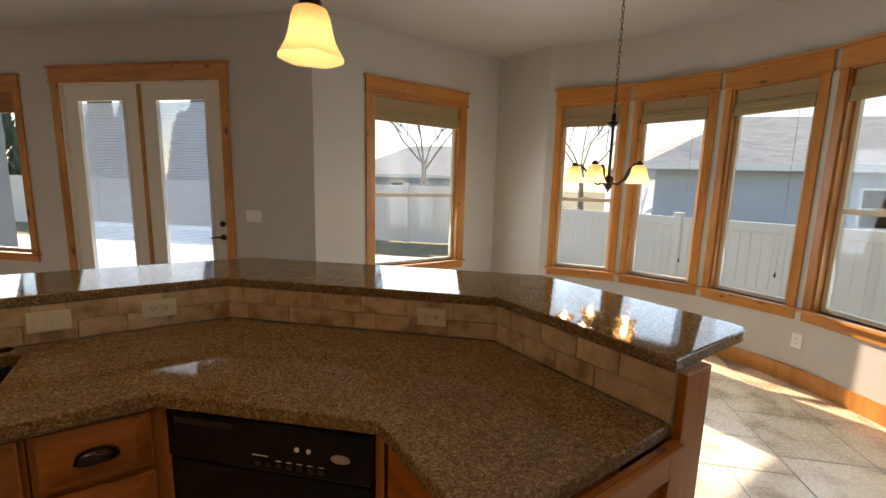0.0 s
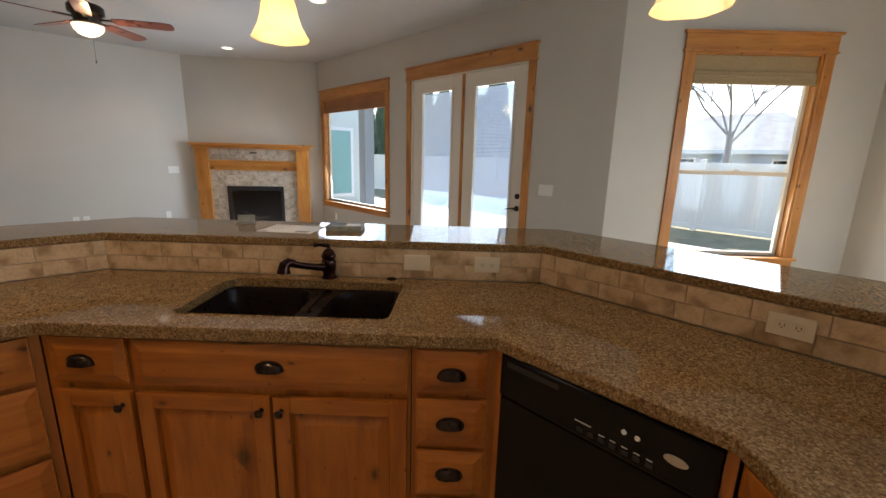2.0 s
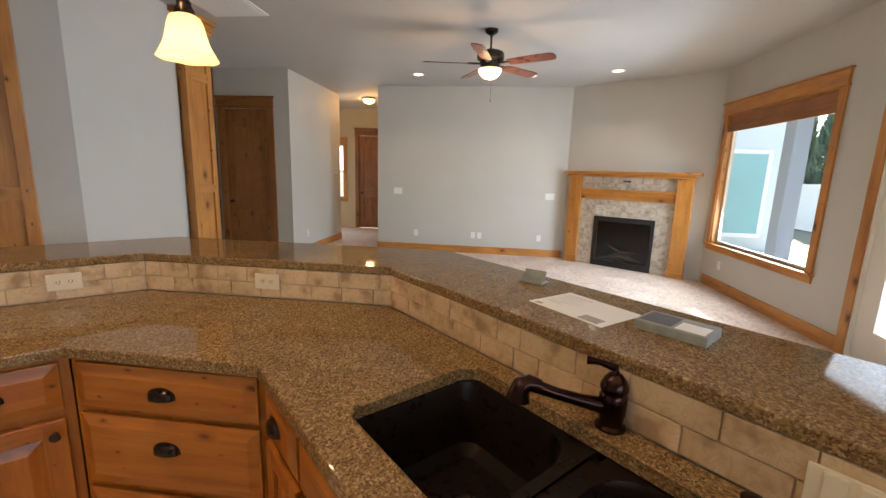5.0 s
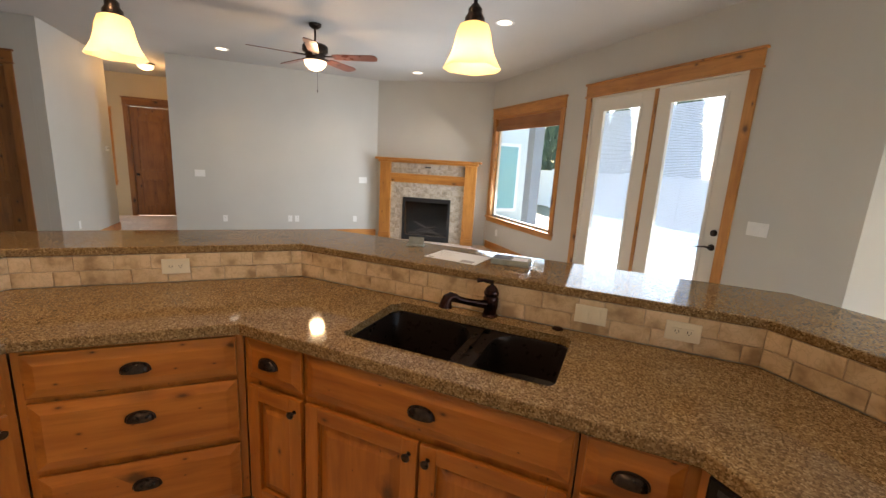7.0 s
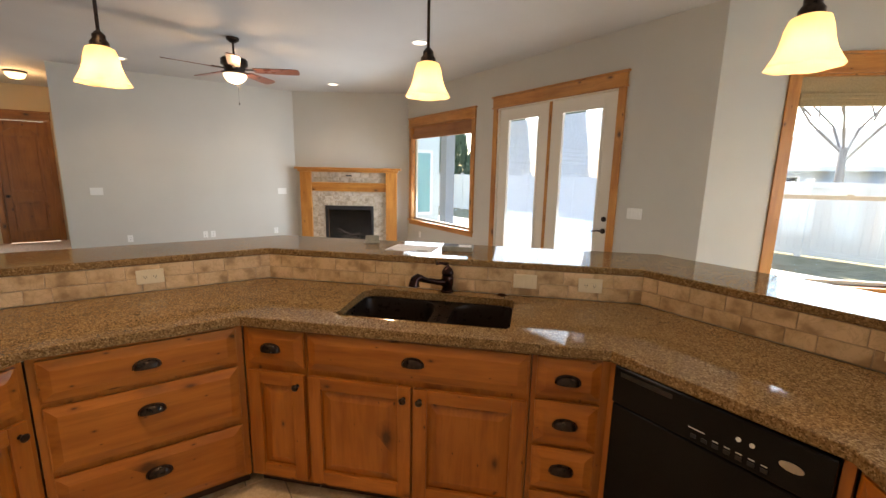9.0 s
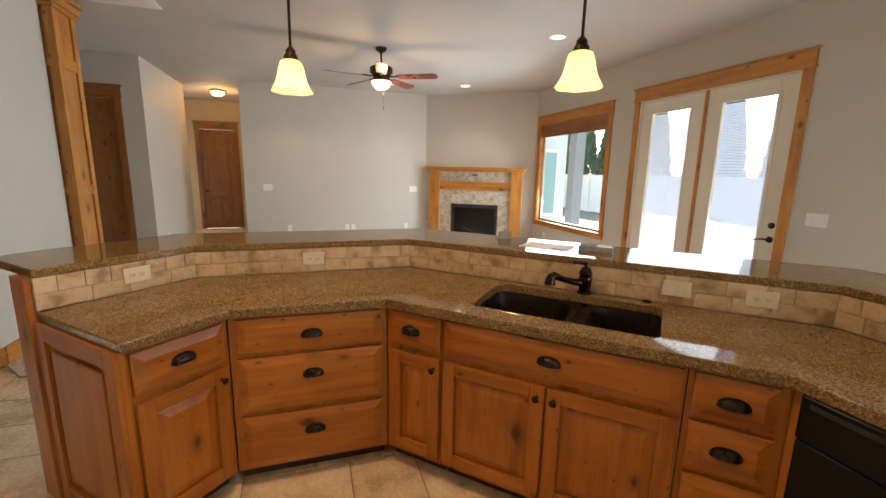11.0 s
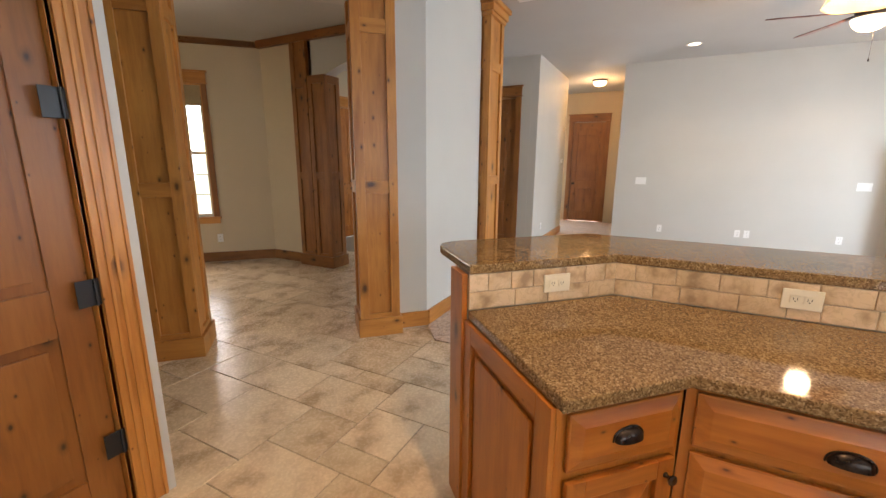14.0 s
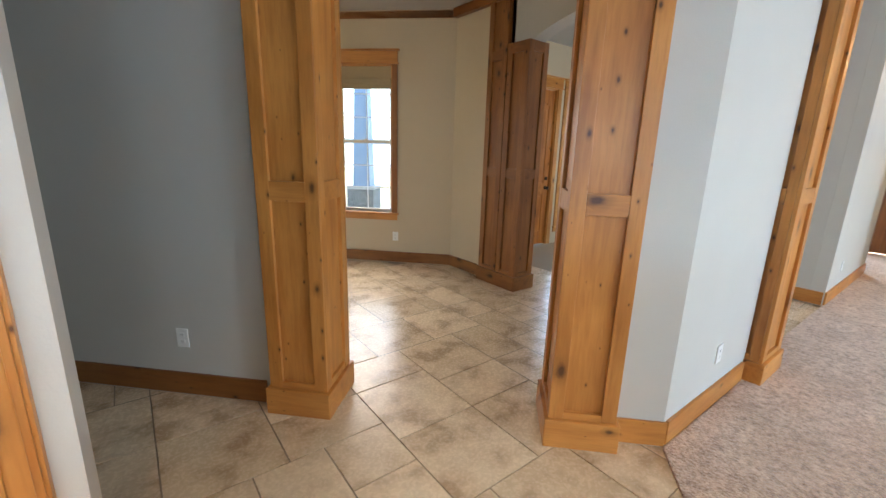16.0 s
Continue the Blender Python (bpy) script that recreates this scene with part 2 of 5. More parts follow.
WOODBLIND = wood("wood_blind", (0.36, 0.15, 0.05), (0.29, 0.11, 0.035), (0.15, 0.05, 0.02), "x", 0.5, 0)
GLASS = glass("window_glass", (0.93, 0.97, 0.98), 0.6)
GLASS_DOOR = glass("door_glass", (0.95, 0.98, 0.99), 0.15)
BLINDW = plain("white_blind", (0.80, 0.82, 0.84), 0.6, 0, 0.02)
bn, bl_ = BLINDW.node_tree.nodes, BLINDW.node_tree.links
tl_, ms_ = bn.new("ShaderNodeBsdfTranslucent"), bn.new("ShaderNodeMixShader")
tl_.inputs[0].default_value, ms_.inputs[0].default_value = (0.84, 0.90, 0.97, 1), 0.65
bl_.new(bn["Principled BSDF"].outputs[0], ms_.inputs[1])
bl_.new(tl_.outputs[0], ms_.inputs[2])
bl_.new(ms_.outputs[0], bn["Material Output"].inputs[0])
PENDGLASS = glowing("pendant_glass_lit", (1.0, 0.83, 0.54), 0.035)
pn_, pl_ = PENDGLASS.node_tree.nodes, PENDGLASS.node_tree.links
tl_, ms_ = pn_.new("ShaderNodeBsdfTranslucent"), pn_.new("ShaderNodeMixShader")
tl_.inputs[0].default_value, ms_.inputs[0].default_value = (1.0, 0.85, 0.57, 1), 0.45
pl_.new(pn_["Principled BSDF"].outputs[0], ms_.inputs[1])
pl_.new(tl_.outputs[0], ms_.inputs[2])
pl_.new(ms_.outputs[0], pn_["Material Output"].inputs[0])
BULB = glowing("lit_bulb", (1.0, 0.86, 0.62), 1.0)
DISC = glowing("downlight_lens", (1.0, 0.88, 0.70), 0.8)
STEEL = plain("steel", (0.5, 0.5, 0.5), 0.3, 1.0)
PAPER = paint("paper", (0.82, 0.82, 0.80), 0.7, 0, 0.02)
INK = plain("ink", (0.10, 0.10, 0.11), 0.7)
REDINK = plain("red_ink", (0.45, 0.08, 0.06), 0.7)
STONEF = stone_tile("fire_surround_tile", (0.60, 0.52, 0.42), (0.50, 0.42, 0.33), (0.36, 0.29, 0.22), 0.5, 0.002, 12)


# ---------------------------------------------------------------- mesh helpers
def box(bm, x0, x1, y0, y1, z0, z1, bevel=0.0, m=None):
    made = bmesh.ops.create_cube(bm, size=1.0)["verts"]
    c, s = Vector(((x0 + x1) / 2, (y0 + y1) / 2, (z0 + z1) / 2)), Vector((abs(x1 - x0), abs(y1 - y0), abs(z1 - z0)))
    for v in made:
        v.co = Vector((v.co.x * s.x, v.co.y * s.y, v.co.z * s.z)) + c
    if bevel:
        edges = list({e for v in made for e in v.link_edges})
        made = bmesh.ops.bevel(bm, geom=edges, offset=min(bevel, 0.45 * min(s)), segments=2, affect="EDGES", profile=0.6)["verts"]
    if m is not None:
        bmesh.ops.transform(bm, matrix=m, verts=made)
    return bm


def prism(bm, pts, z0, z1, bevel=0.0):
    low = [bm.verts.new((x, y, z0)) for x, y in pts]
    top = [bm.verts.new((x, y, z1)) for x, y in pts]
    n = len(pts)
    faces = [bm.faces.new(low[::-1]), bm.faces.new(top)]
    for i in range(n):
        faces.append(bm.faces.new((low[i], low[(i + 1) % n], top[(i + 1) % n], top[i])))
    bmesh.ops.recalc_face_normals(bm, faces=faces)
    if bevel:
        edges = list({e for f in faces[:2] for e in f.edges})
        bmesh.ops.bevel(bm, geom=edges, offset=bevel, segments=3, affect="EDGES", profile=0.5)
    return bm


def lathe(bm, profile, steps=24, m=None):
    """Spins (radius, z) points round z."""
    rings = []
    for r, z in profile:
        rings.append([bm.verts.new((r * math.cos(2 * math.pi * i / steps), r * math.sin(2 * math.pi * i / steps), z)) for i in range(steps)])
    for a, b in zip(rings, rings[1:]):
        for i in range(steps):
            bm.faces.new((a[i], a[(i + 1) % steps], b[(i + 1) % steps], b[i]))
    if profile[0][0] > 1e-4:
        bm.faces.new(rings[0][::-1])
    if profile[-1][0] > 1e-4:
        bm.faces.new(rings[-1])
    if m is not None:
        bmesh.ops.transform(bm, matrix=m, verts=[v for r in rings for v in r])
    return bm


def tube(bm, path, radius, steps=10):
    """A round bar along points; radius may be a list."""
    pts = [Vector(p) for p in path]
    radii = radius if isinstance(radius, (list, tuple)) else [radius] * len(pts)
    rings = []
    for i, (p, r) in enumerate(zip(pts, radii)):
        d = (pts[min(i + 1, len(pts) - 1)] - pts[max(i - 1, 0)]).normalized()
        q = d.to_track_quat("Z", "Y")
        rings.append([bm.verts.new(p + q @ Vector((r * math.cos(2 * math.pi * k / steps), r * math.sin(2 * math.pi * k / steps), 0))) for k in range(steps)])
    for a, b in zip(rings, rings[1:]):
        for k in range(steps):
            bm.faces.new((a[k], a[(k + 1) % steps], b[(k + 1) % steps], b[k]))
    bm.faces.new(rings[0][::-1])
    bm.faces.new(rings[-1])
    return bm


def part(name, bm, mat, parent=None, label="", smooth=False):
    bmesh.ops.recalc_face_normals(bm, faces=bm.faces)
    me = bpy.data.meshes.new(name)
    bm.to_mesh(me)
    bm.free()
    me.materials.append(mat)
    if smooth:
        me.polygons.foreach_set("use_smooth", [True] * len(me.polygons))
        me.set_sharp_from_angle(angle=radians(38))
    ob = new(name, me)
    if parent is not None:
        ob.parent = parent
    return tagged(ob, label)


def thing(name, m, label, category, group="", kind=""):
    ob = new(name)
    ob.matrix_basis = m
    ob.empty_display_size = 0.1
    return tagged(ob, label, category, group, kind)


def B(*args, **kw):
    return box(bmesh.new(), *args, **kw)


def face(x, y, deg):
    """A wall's frame: x to the right as one faces it, y into it, z up."""
    return pose(x, y, 0, 0, 0, deg)


# ---------------------------------------------------------------- the shell
H = 3.1


def wall(name, p0, p1, openings=(), th=0.14, z0=0.0, z1=H, mat=None):
    """A wall with its room on the left of p0 to p1; openings as (from, to, low, high) along it."""
    a, b = Vector(p0), Vector(p1)
    length = (b - a).length
    ang = math.degrees(math.atan2(b.y - a.y, b.x - a.x))
    bm = bmesh.new()
    s = 0.0
    for u0, u1, w0, w1 in sorted(openings):
        box(bm, s, u0, -th, 0, z0, z1)
        if w0 > z0:
            box(bm, u0, u1, -th, 0, z0, w0)
        if w1 < z1:
            box(bm, u0, u1, -th, 0, w1, z1)
        s = u1
    box(bm, s, length, -th, 0, z0, z1)
    ob = part(name, bm, mat or WALL)
    ob.matrix_basis = pose(*p0, 0, 0, 0, ang)
    return tagged(ob, "smooth greige painted plaster wall", "wall", kind="structure")


def baseboard(p0, p1, h=0.14, t=0.018, mat=None):
    a, b = Vector(p0), Vector(p1)
    bm = box(bmesh.new(), 0, (b - a).length, 0, t, 0, h, 0.004)
    ob = part("baseboard", bm, mat or TRIM_X)
    ob.matrix_basis = pose(*p0, 0.012, 0, 0, math.degrees(math.atan2(b.y - a.y, b.x - a.x)))
    return tagged(ob, "stained knotty alder baseboard along the wall", "baseboard", kind="structure")

NOOK, R_N = Vector((0.5, 2.85)), 2.52
NOOK_ANGLES = [75.4 - 18.2 * k for k in range(6)]


def on_arc(deg, r=R_N):
    return NOOK.x + r * math.cos(radians(deg)), NOOK.y + r * math.sin(radians(deg))


# ground slab under the house and the rooms' floors
plan = [(-11.5, -8.5), (1.6, -8.5), (3.05, -2.6), (3.3, 2.0), (3.1, 4.0), (2.2, 5.0), (0.9, 5.6), (0.1, 6.0), (-1.6, 4.4), (-11.5, 4.4)]
floor = part("floor", prism(bmesh.new(), plan, -0.2, -0.006), GROUT)
tagged(floor, "beige stone tile floor with dark narrow grout", "floor", kind="structure")
ceiling = part("ceiling", prism(bmesh.new(), plan, H, H + 0.25), CEIL)
tagged(ceiling, "pale textured painted ceiling", "ceiling", kind="structure")
carpet_plan = [(-3.57, -2.36), (-3.33, -2.16), (-3.36, -1.60), (-3.36, -1.5), (-2.62, -0.8), (-2.62, 0.6), (-0.96, 2.25), (-0.9, 2.3), (-1.57, 4.175), (-7.2, 4.175), (-8.476, 2.28), (-8.476, -1.29), (-11.3, -1.29), (-11.3, -4.5), (-9.43, -4.5), (-9.43, -2.41), (-7.2, -2.41), (-5.0, -2.41), (-4.6, -2.36)]
carpet = part("floor_carpet", prism(bmesh.new(), carpet_plan, -0.005, 0.014, 0.004), CARPET)
tagged(carpet, "beige flecked cut pile carpet", "carpet", kind="structure")

# walls, room on the left of each run
wall("wall_north", (-1.57, 4.175), (-7.2, 4.175), [(0.98, 2.93, 0.0, 2.51), (3.55, 5.46, 0.64, 2.44)])
wall("wall_fireplace", (-7.2, 4.175), (-8.476, 2.28))
wall("wall_west", (-8.476, 2.28), (-8.476, -1.29))
wall("wall_hall_north", (-8.616, -1.29), (-11.3, -1.29), th=0.12, mat=TANWALL)
wall("wall_hall_end", (-11.3, -1.29), (-11.3, -4.5), [(0.55, 1.32, 0, 2.44), (1.72, 2.4, 0.8, 2.2)], mat=TANWALL)
wall("wall_hall_far", (-11.3, -4.5), (-9.43, -4.5))
wall("wall_hall_side", (-9.43, -4.5), (-9.43, -2.53))
wall("wall_hall_south", (-9.43, -2.41), (-7.2, -2.41), th=0.119)
wall("wall_closet", (-7.2, -2.53), (-7.2, -3.85), [(0.241, 1.051, 0, 2.5)], th=0.12)
wall("wall_entry_west", (-7.6, -3.85), (-7.6, -5.93), mat=TANWALL)
wall("wall_entry_jog", (-7.2, -3.85), (-7.6, -3.85), mat=TANWALL)
wall("wall_entry", (-7.6, -5.93), (-4.95, -5.93), [(0.1, 0.36, 0.3, 2.46), (0.62, 1.53, 0, 2.46)], mat=TANWALL)
wall("wall_dining_west", (-4.8, -4.8), (-4.8, -5.75), th=0.2, mat=TANWALL)
wall("wall_dining_window", (-4.8, -5.75), (-2.3, -8.25), [(0.78, 1.5, 0.68, 2.5), (1.72, 2.44, 0.68, 2.5)], mat=TANWALL)
wall("wall_dining_south", (-2.3, -8.25), (1.5, -8.25), mat=TANWALL)
wall("wall_dining_east", (1.5, -8.25), (1.5, -7.46), mat=TANWALL)
wall("wall_alcove_end", (0.0, -5.96), (1.0, -4.96), mat=TANWALL)
wall("wall_pantry_side", (1.0, -4.96), (-1.30, -2.60), th=0.1)
wall("wall_pantry", (-1.37, -2.47), (2.78, -2.47), [(0.16, 0.92, 0, 2.44)], th=0.12)
wall("wall_east", (2.78, -2.47), on_arc(-25))
wall("wall_nook_window", on_arc(86), (0.08, 5.825), th=0.14)
wall("wall_nook_north", (0.08, 5.825), (-1.57, 4.175), [(0.583, 1.703, 0.63, 2.46)])

# the partition with the columns, kitchen side on x + y = -5.96
wall("wall_partition", (-2.12, -3.84), (0.0, -5.96), th=0.30)
bm = bmesh.new()
prism(bm, [(-3.27, -2.69), (-3.58, -2.38), (-4.74, -2.38), (-4.74, -2.68), (-3.70, -2.68), (-3.48, -2.90)], 0, H)
tagged(part("wall_between_openings", bm, WALL), "pale painted wall between two wood columns", "wall", kind="structure")
# lintel over the opening between the columns, and the arch to the entry
bm = bmesh.new()
prism(bm, [(-2.0, -3.96), (-3.27, -2.69), (-3.48, -2.90), (-2.21, -4.17)], 2.72, H)
tagged(part("wall_lintel", bm, WALL), "painted lintel over the cased opening", "wall", kind="structure")
def arch_profile(n=40):
    """The underside of the arch as (y, z) from the dark column to the wall."""
    pts = [(-4.86, 2.573), (-4.56, 2.573)]
    for i in range(1, n):
        pts.append((-4.56 + 1.88 * i / n, 2.573 + 0.19 * math.sin(math.pi * i / n) ** 0.8))
    return pts + [(-2.68, 2.573)]


bm = bmesh.new()
under = arch_profile()
outline = under + [(-2.68, H), (-4.86, H)]
faces_ = [bm.faces.new([bm.verts.new((x, y, z)) for y, z in outline]) for x in (-4.98, -4.80)]
bm.verts.ensure_lookup_table()
n_ = len(outline)
for i in range(n_):
    k = (i + 1) % n_
    bm.faces.new((bm.verts[i], bm.verts[k], bm.verts[n_ + k], bm.verts[n_ + i]))
tagged(part("wall_arch", bm, WALL), "painted wall with a shallow arched opening", "wall", kind="structure")

# the curved nook wall: flat behind each window, round above
bm = bmesh.new()
half = 7.15
edges_deg = [86.0]
for a in NOOK_ANGLES:
    edges_deg += [a + half, a - half]
edges_deg.append(-25.0)
for i in range(len(edges_deg) - 1):
    a0, a1 = edges_deg[i], edges_deg[i + 1]
    quad = [on_arc(a0), on_arc(a1), on_arc(a1, R_N + 0.16), on_arc(a0, R_N + 0.16)]
    if i % 2:
        prism(bm, quad, 0, 0.63)
        prism(bm, quad, 2.46, 2.66)
    else:
        prism(bm, quad, 0, 2.66)
for k in range(37):
    a0, a1 = 86 - 3 * k, 86 - 3 * (k + 1)
    prism(bm, [on_arc(a0), on_arc(a1), on_arc(a1, R_N + 0.16), on_arc(a0, R_N + 0.16)], 2.66, H)
tagged(part("wall_nook_curved", bm, WALL), "curved painted wall with a row of windows", "wall", kind="structure")

for p0, p1 in [((-2.44, 4.157), (-1.58, 4.157)), ((-7.1, 4.157), (-4.6, 4.157)), ((-8.458, -1.29), (-8.458, 2.28)), ((-11.2, -1.308), (-8.5, -1.308)),
               ((-7.2, -2.392), (-9.43, -2.392)), ((-7.182, -2.66), (-7.182, -2.42)), ((-3.60, -2.362), (-4.70, -2.362)), ((-3.36, -2.574), (-3.58, -2.362)),
               ((-0.02, -5.92), (-2.0, -3.94)), ((-2.28, -8.22), (-4.8, -5.725)), ((-4.782, -5.74), (-4.782, -5.2)), ((-5.0, -5.912), (-5.9, -5.912)),
               ((-1.45, 4.26), (0.06, 5.77)), ((0.1, 5.79), (0.66, 5.36))]:
    # Dining, entry and far hall boards take the darker wood: shade painted in.
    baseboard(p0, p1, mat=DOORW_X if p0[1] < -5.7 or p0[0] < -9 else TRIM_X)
bm = bmesh.new()
for k in range(34):
    a0, a1 = 86 - 3.2 * k, 86 - 3.2 * (k + 1)
    prism(bm, [on_arc(a0, R_N - 0.03), on_arc(a1, R_N - 0.03), on_arc(a1, R_N - 0.004), on_arc(a0, R_N - 0.004)], 0.0, 0.14)
tagged(part("baseboard_curved", bm, TRIM), "stained alder baseboard bent along the curved wall", "baseboard", kind="structure")


# ---------------------------------------------------------------- windows and doors
def casing(parent, w, z0, z1, sill=True, side=0.09, head=0.15, wood_x=None, wood_z=None):
    """Boards round an opening of width w: sides, head with two caps, stool and apron."""
    wx, wz = wood_x or TRIM_X, wood_z or TRIM
    for s in (-1, 1):
        x = s * (w / 2 + side / 2)
        part("side_casing", B(x - side / 2, x + side / 2, -0.022, 0.0, z0, z1, 0.003), wz, parent)
    part("head_casing", B(-w / 2 - side - 0.005, w / 2 + side + 0.005, -0.028, 0, z1 + 0.018, z1 + head, 0.003), wx, parent)
    part("head_bead", B(-w / 2 - side - 0.018, w / 2 + side + 0.018, -0.038, 0, z1, z1 + 0.018, 0.004), wx, parent)
    part("head_cap", B(-w / 2 - side - 0.025, w / 2 + side + 0.025, -0.045, 0, z1 + head, z1 + head + 0.022, 0.004), wx, parent)
    if sill:
        part("sill", B(-w / 2 - side - 0.02, w / 2 + side + 0.02, -0.05, 0.11, z0 - 0.025, z0, 0.004), wx, parent)
        part("apron", B(-w / 2 - side, w / 2 + side, -0.02, 0, z0 - 0.10, z0 - 0.025, 0.003), wx, parent)


def jamb(parent, w, z0, z1, depth=0.12, mat=None):
    bm = bmesh.new()
    box(bm, -w / 2, -w / 2 + 0.015, -0.004, depth, z0, z1)
    box(bm, w / 2 - 0.015, w / 2, -0.004, depth, z0, z1)
    box(bm, -w / 2, w / 2, -0.004, depth, z1 - 0.015, z1)
    part("jamb", bm, mat or TRIM, parent)


def roman_shade(parent, w, z1, drop, mat, folds=4):
    bm = bmesh.new()
    box(bm, -w / 2, w / 2, 0.02, 0.028, z1 - drop * 0.62, z1, 0.001)
    for i in range(folds):
        z = z1 - drop * (0.55 + 0.45 * i / folds)
        o = 0.012 + 0.006 * (i % 2)
        box(bm, -w / 2, w / 2, 0.012 - o, 0.03, z - drop * 0.13, z, 0.006)
    part("roman_shade", bm, mat, parent, "folded woven tan fabric shade")


def window(name, m, w, z0, z1, label, rail=None, shade=0.0, grid=None, group="", shade_mat=None, folds=4, side=0.09, side_mat=None, cord=False):
    t = thing(name, m, label, "window", group, "structure")
    casing(t, w, z0, z1, True, side, wood_z=side_mat)
    jamb(t, w, z0, z1)
    bm, f = bmesh.new(), 0.035
    x0, x1, y0, y1 = -w / 2 + 0.016, w / 2 - 0.016, 0.062, 0.10
    box(bm, x0, x0 + f, y0, y1, z0, z1 - 0.016, 0.004)
    box(bm, x1 - f, x1, y0, y1, z0, z1 - 0.016, 0.004)
    box(bm, x0 + f, x1 - f, y0, y1, z0, z0 + f, 0.004)
    box(bm, x0 + f, x1 - f, y0, y1, z1 - 0.016 - f, z1 - 0.016, 0.004)
    frame_ob = part("window_frame", bm, VINYL, t)
    spans = [(z0 + f, z1 - 0.016 - f)]
    if rail:
        part("meeting_rail", B(x0 + f, x1 - f, y0 - 0.008, y1, rail - 0.02, rail + 0.02, 0.004), VINYL, t)
        part("sash_lock", B(-0.03, 0.03, y0 - 0.03, y0 - 0.008, rail + 0.02, rail + 0.035, 0.004), VINYL, t)
        spans = [(z0 + f, rail - 0.02), (rail + 0.02, z1 - 0.016 - f)]
    for a, b in spans:
        g = part("pane", B(x0 + f - 0.004, x1 - f + 0.004, 0.080, 0.084, a - 0.004, b + 0.004), GLASS, t)
        g.visible_shadow = False
        if grid:
            cols, rows = grid
            for i in range(1, cols):
                x = x0 + f + (x1 - x0 - 2 * f) * i / cols
                part("muntin", B(x - 0.006, x + 0.006, 0.074, 0.079, a, b), WHITEP, t)
            for j in range(1, rows):
                z = a + (b - a) * j / rows
                part("muntin", B(x0 + f, x1 - f, 0.0735, 0.0785, z - 0.006, z + 0.006), WHITEP, t)
    if shade:
        roman_shade(t, w - 0.04, z1 - 0.017, shade, shade_mat or SHADEF, folds)
    if cord:
        x = w / 2 - 0.13
        line = part("shade_cord", tube(bmesh.new(), [(x, 0.034, z1 - shade), (x + 0.004, 0.036, (z0 + z1) / 2), (x, 0.034, z0 + 0.24)], 0.0018, 6), SHADEF, t, "thin tan pull cord")
        part("tassel", lathe(bmesh.new(), [(0.001, 0.0), (0.009, 0.004), (0.007, 0.03), (0.003, 0.045), (0.001, 0.046)], 10, pose(x, 0.034, z0 + 0.20)), BRONZE, line, "dark cord pull", True)
    return t


window("window_living", face(-6.065, 4.175, 0), 1.91, 0.64, 2.44, "large fixed living room window in knotty alder trim with a raised wooden blind", shade=0.20, shade_mat=WOODBLIND, folds=6)
window("window_nook_north", face(-1.57 + 1.19 * 0.7071, 4.175 + 1.19 * 0.7071, 45), 1.12, 0.63, 2.46, "double hung nook window in knotty alder trim with a raised tan shade", 1.42, 0.24)
for i, a in enumerate(NOOK_ANGLES):
    w = 2 * R_N * math.sin(radians(half)) - 0.002
    x, y = on_arc(a, R_N * math.cos(radians(half)))
    window("window_nook", face(x, y, a - 90), w, 0.63, 2.46, "tall narrow nook window in knotty alder trim with a raised tan shade", 1.42 if i in (0, 3) else None, 0.22, group="row of curved nook windows", side=0.06, cord=i not in (0, 3))
for u in (1.14, 2.08):
    # Side casings darker than the head: their shade is put into the wood.
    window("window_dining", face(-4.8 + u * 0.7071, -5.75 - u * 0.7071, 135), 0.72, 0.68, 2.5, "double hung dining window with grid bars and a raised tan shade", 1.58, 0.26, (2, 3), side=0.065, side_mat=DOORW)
window("window_hall_end", face(-11.3, -3.35, 90), 0.68, 0.8, 2.2, "bright window at the end of the hall", 1.5)
window("window_sidelight", face(-7.37, -5.93, 180), 0.26, 0.3, 2.46, "narrow sidelight window with grid bars beside the front door", None, 0, (2, 8))


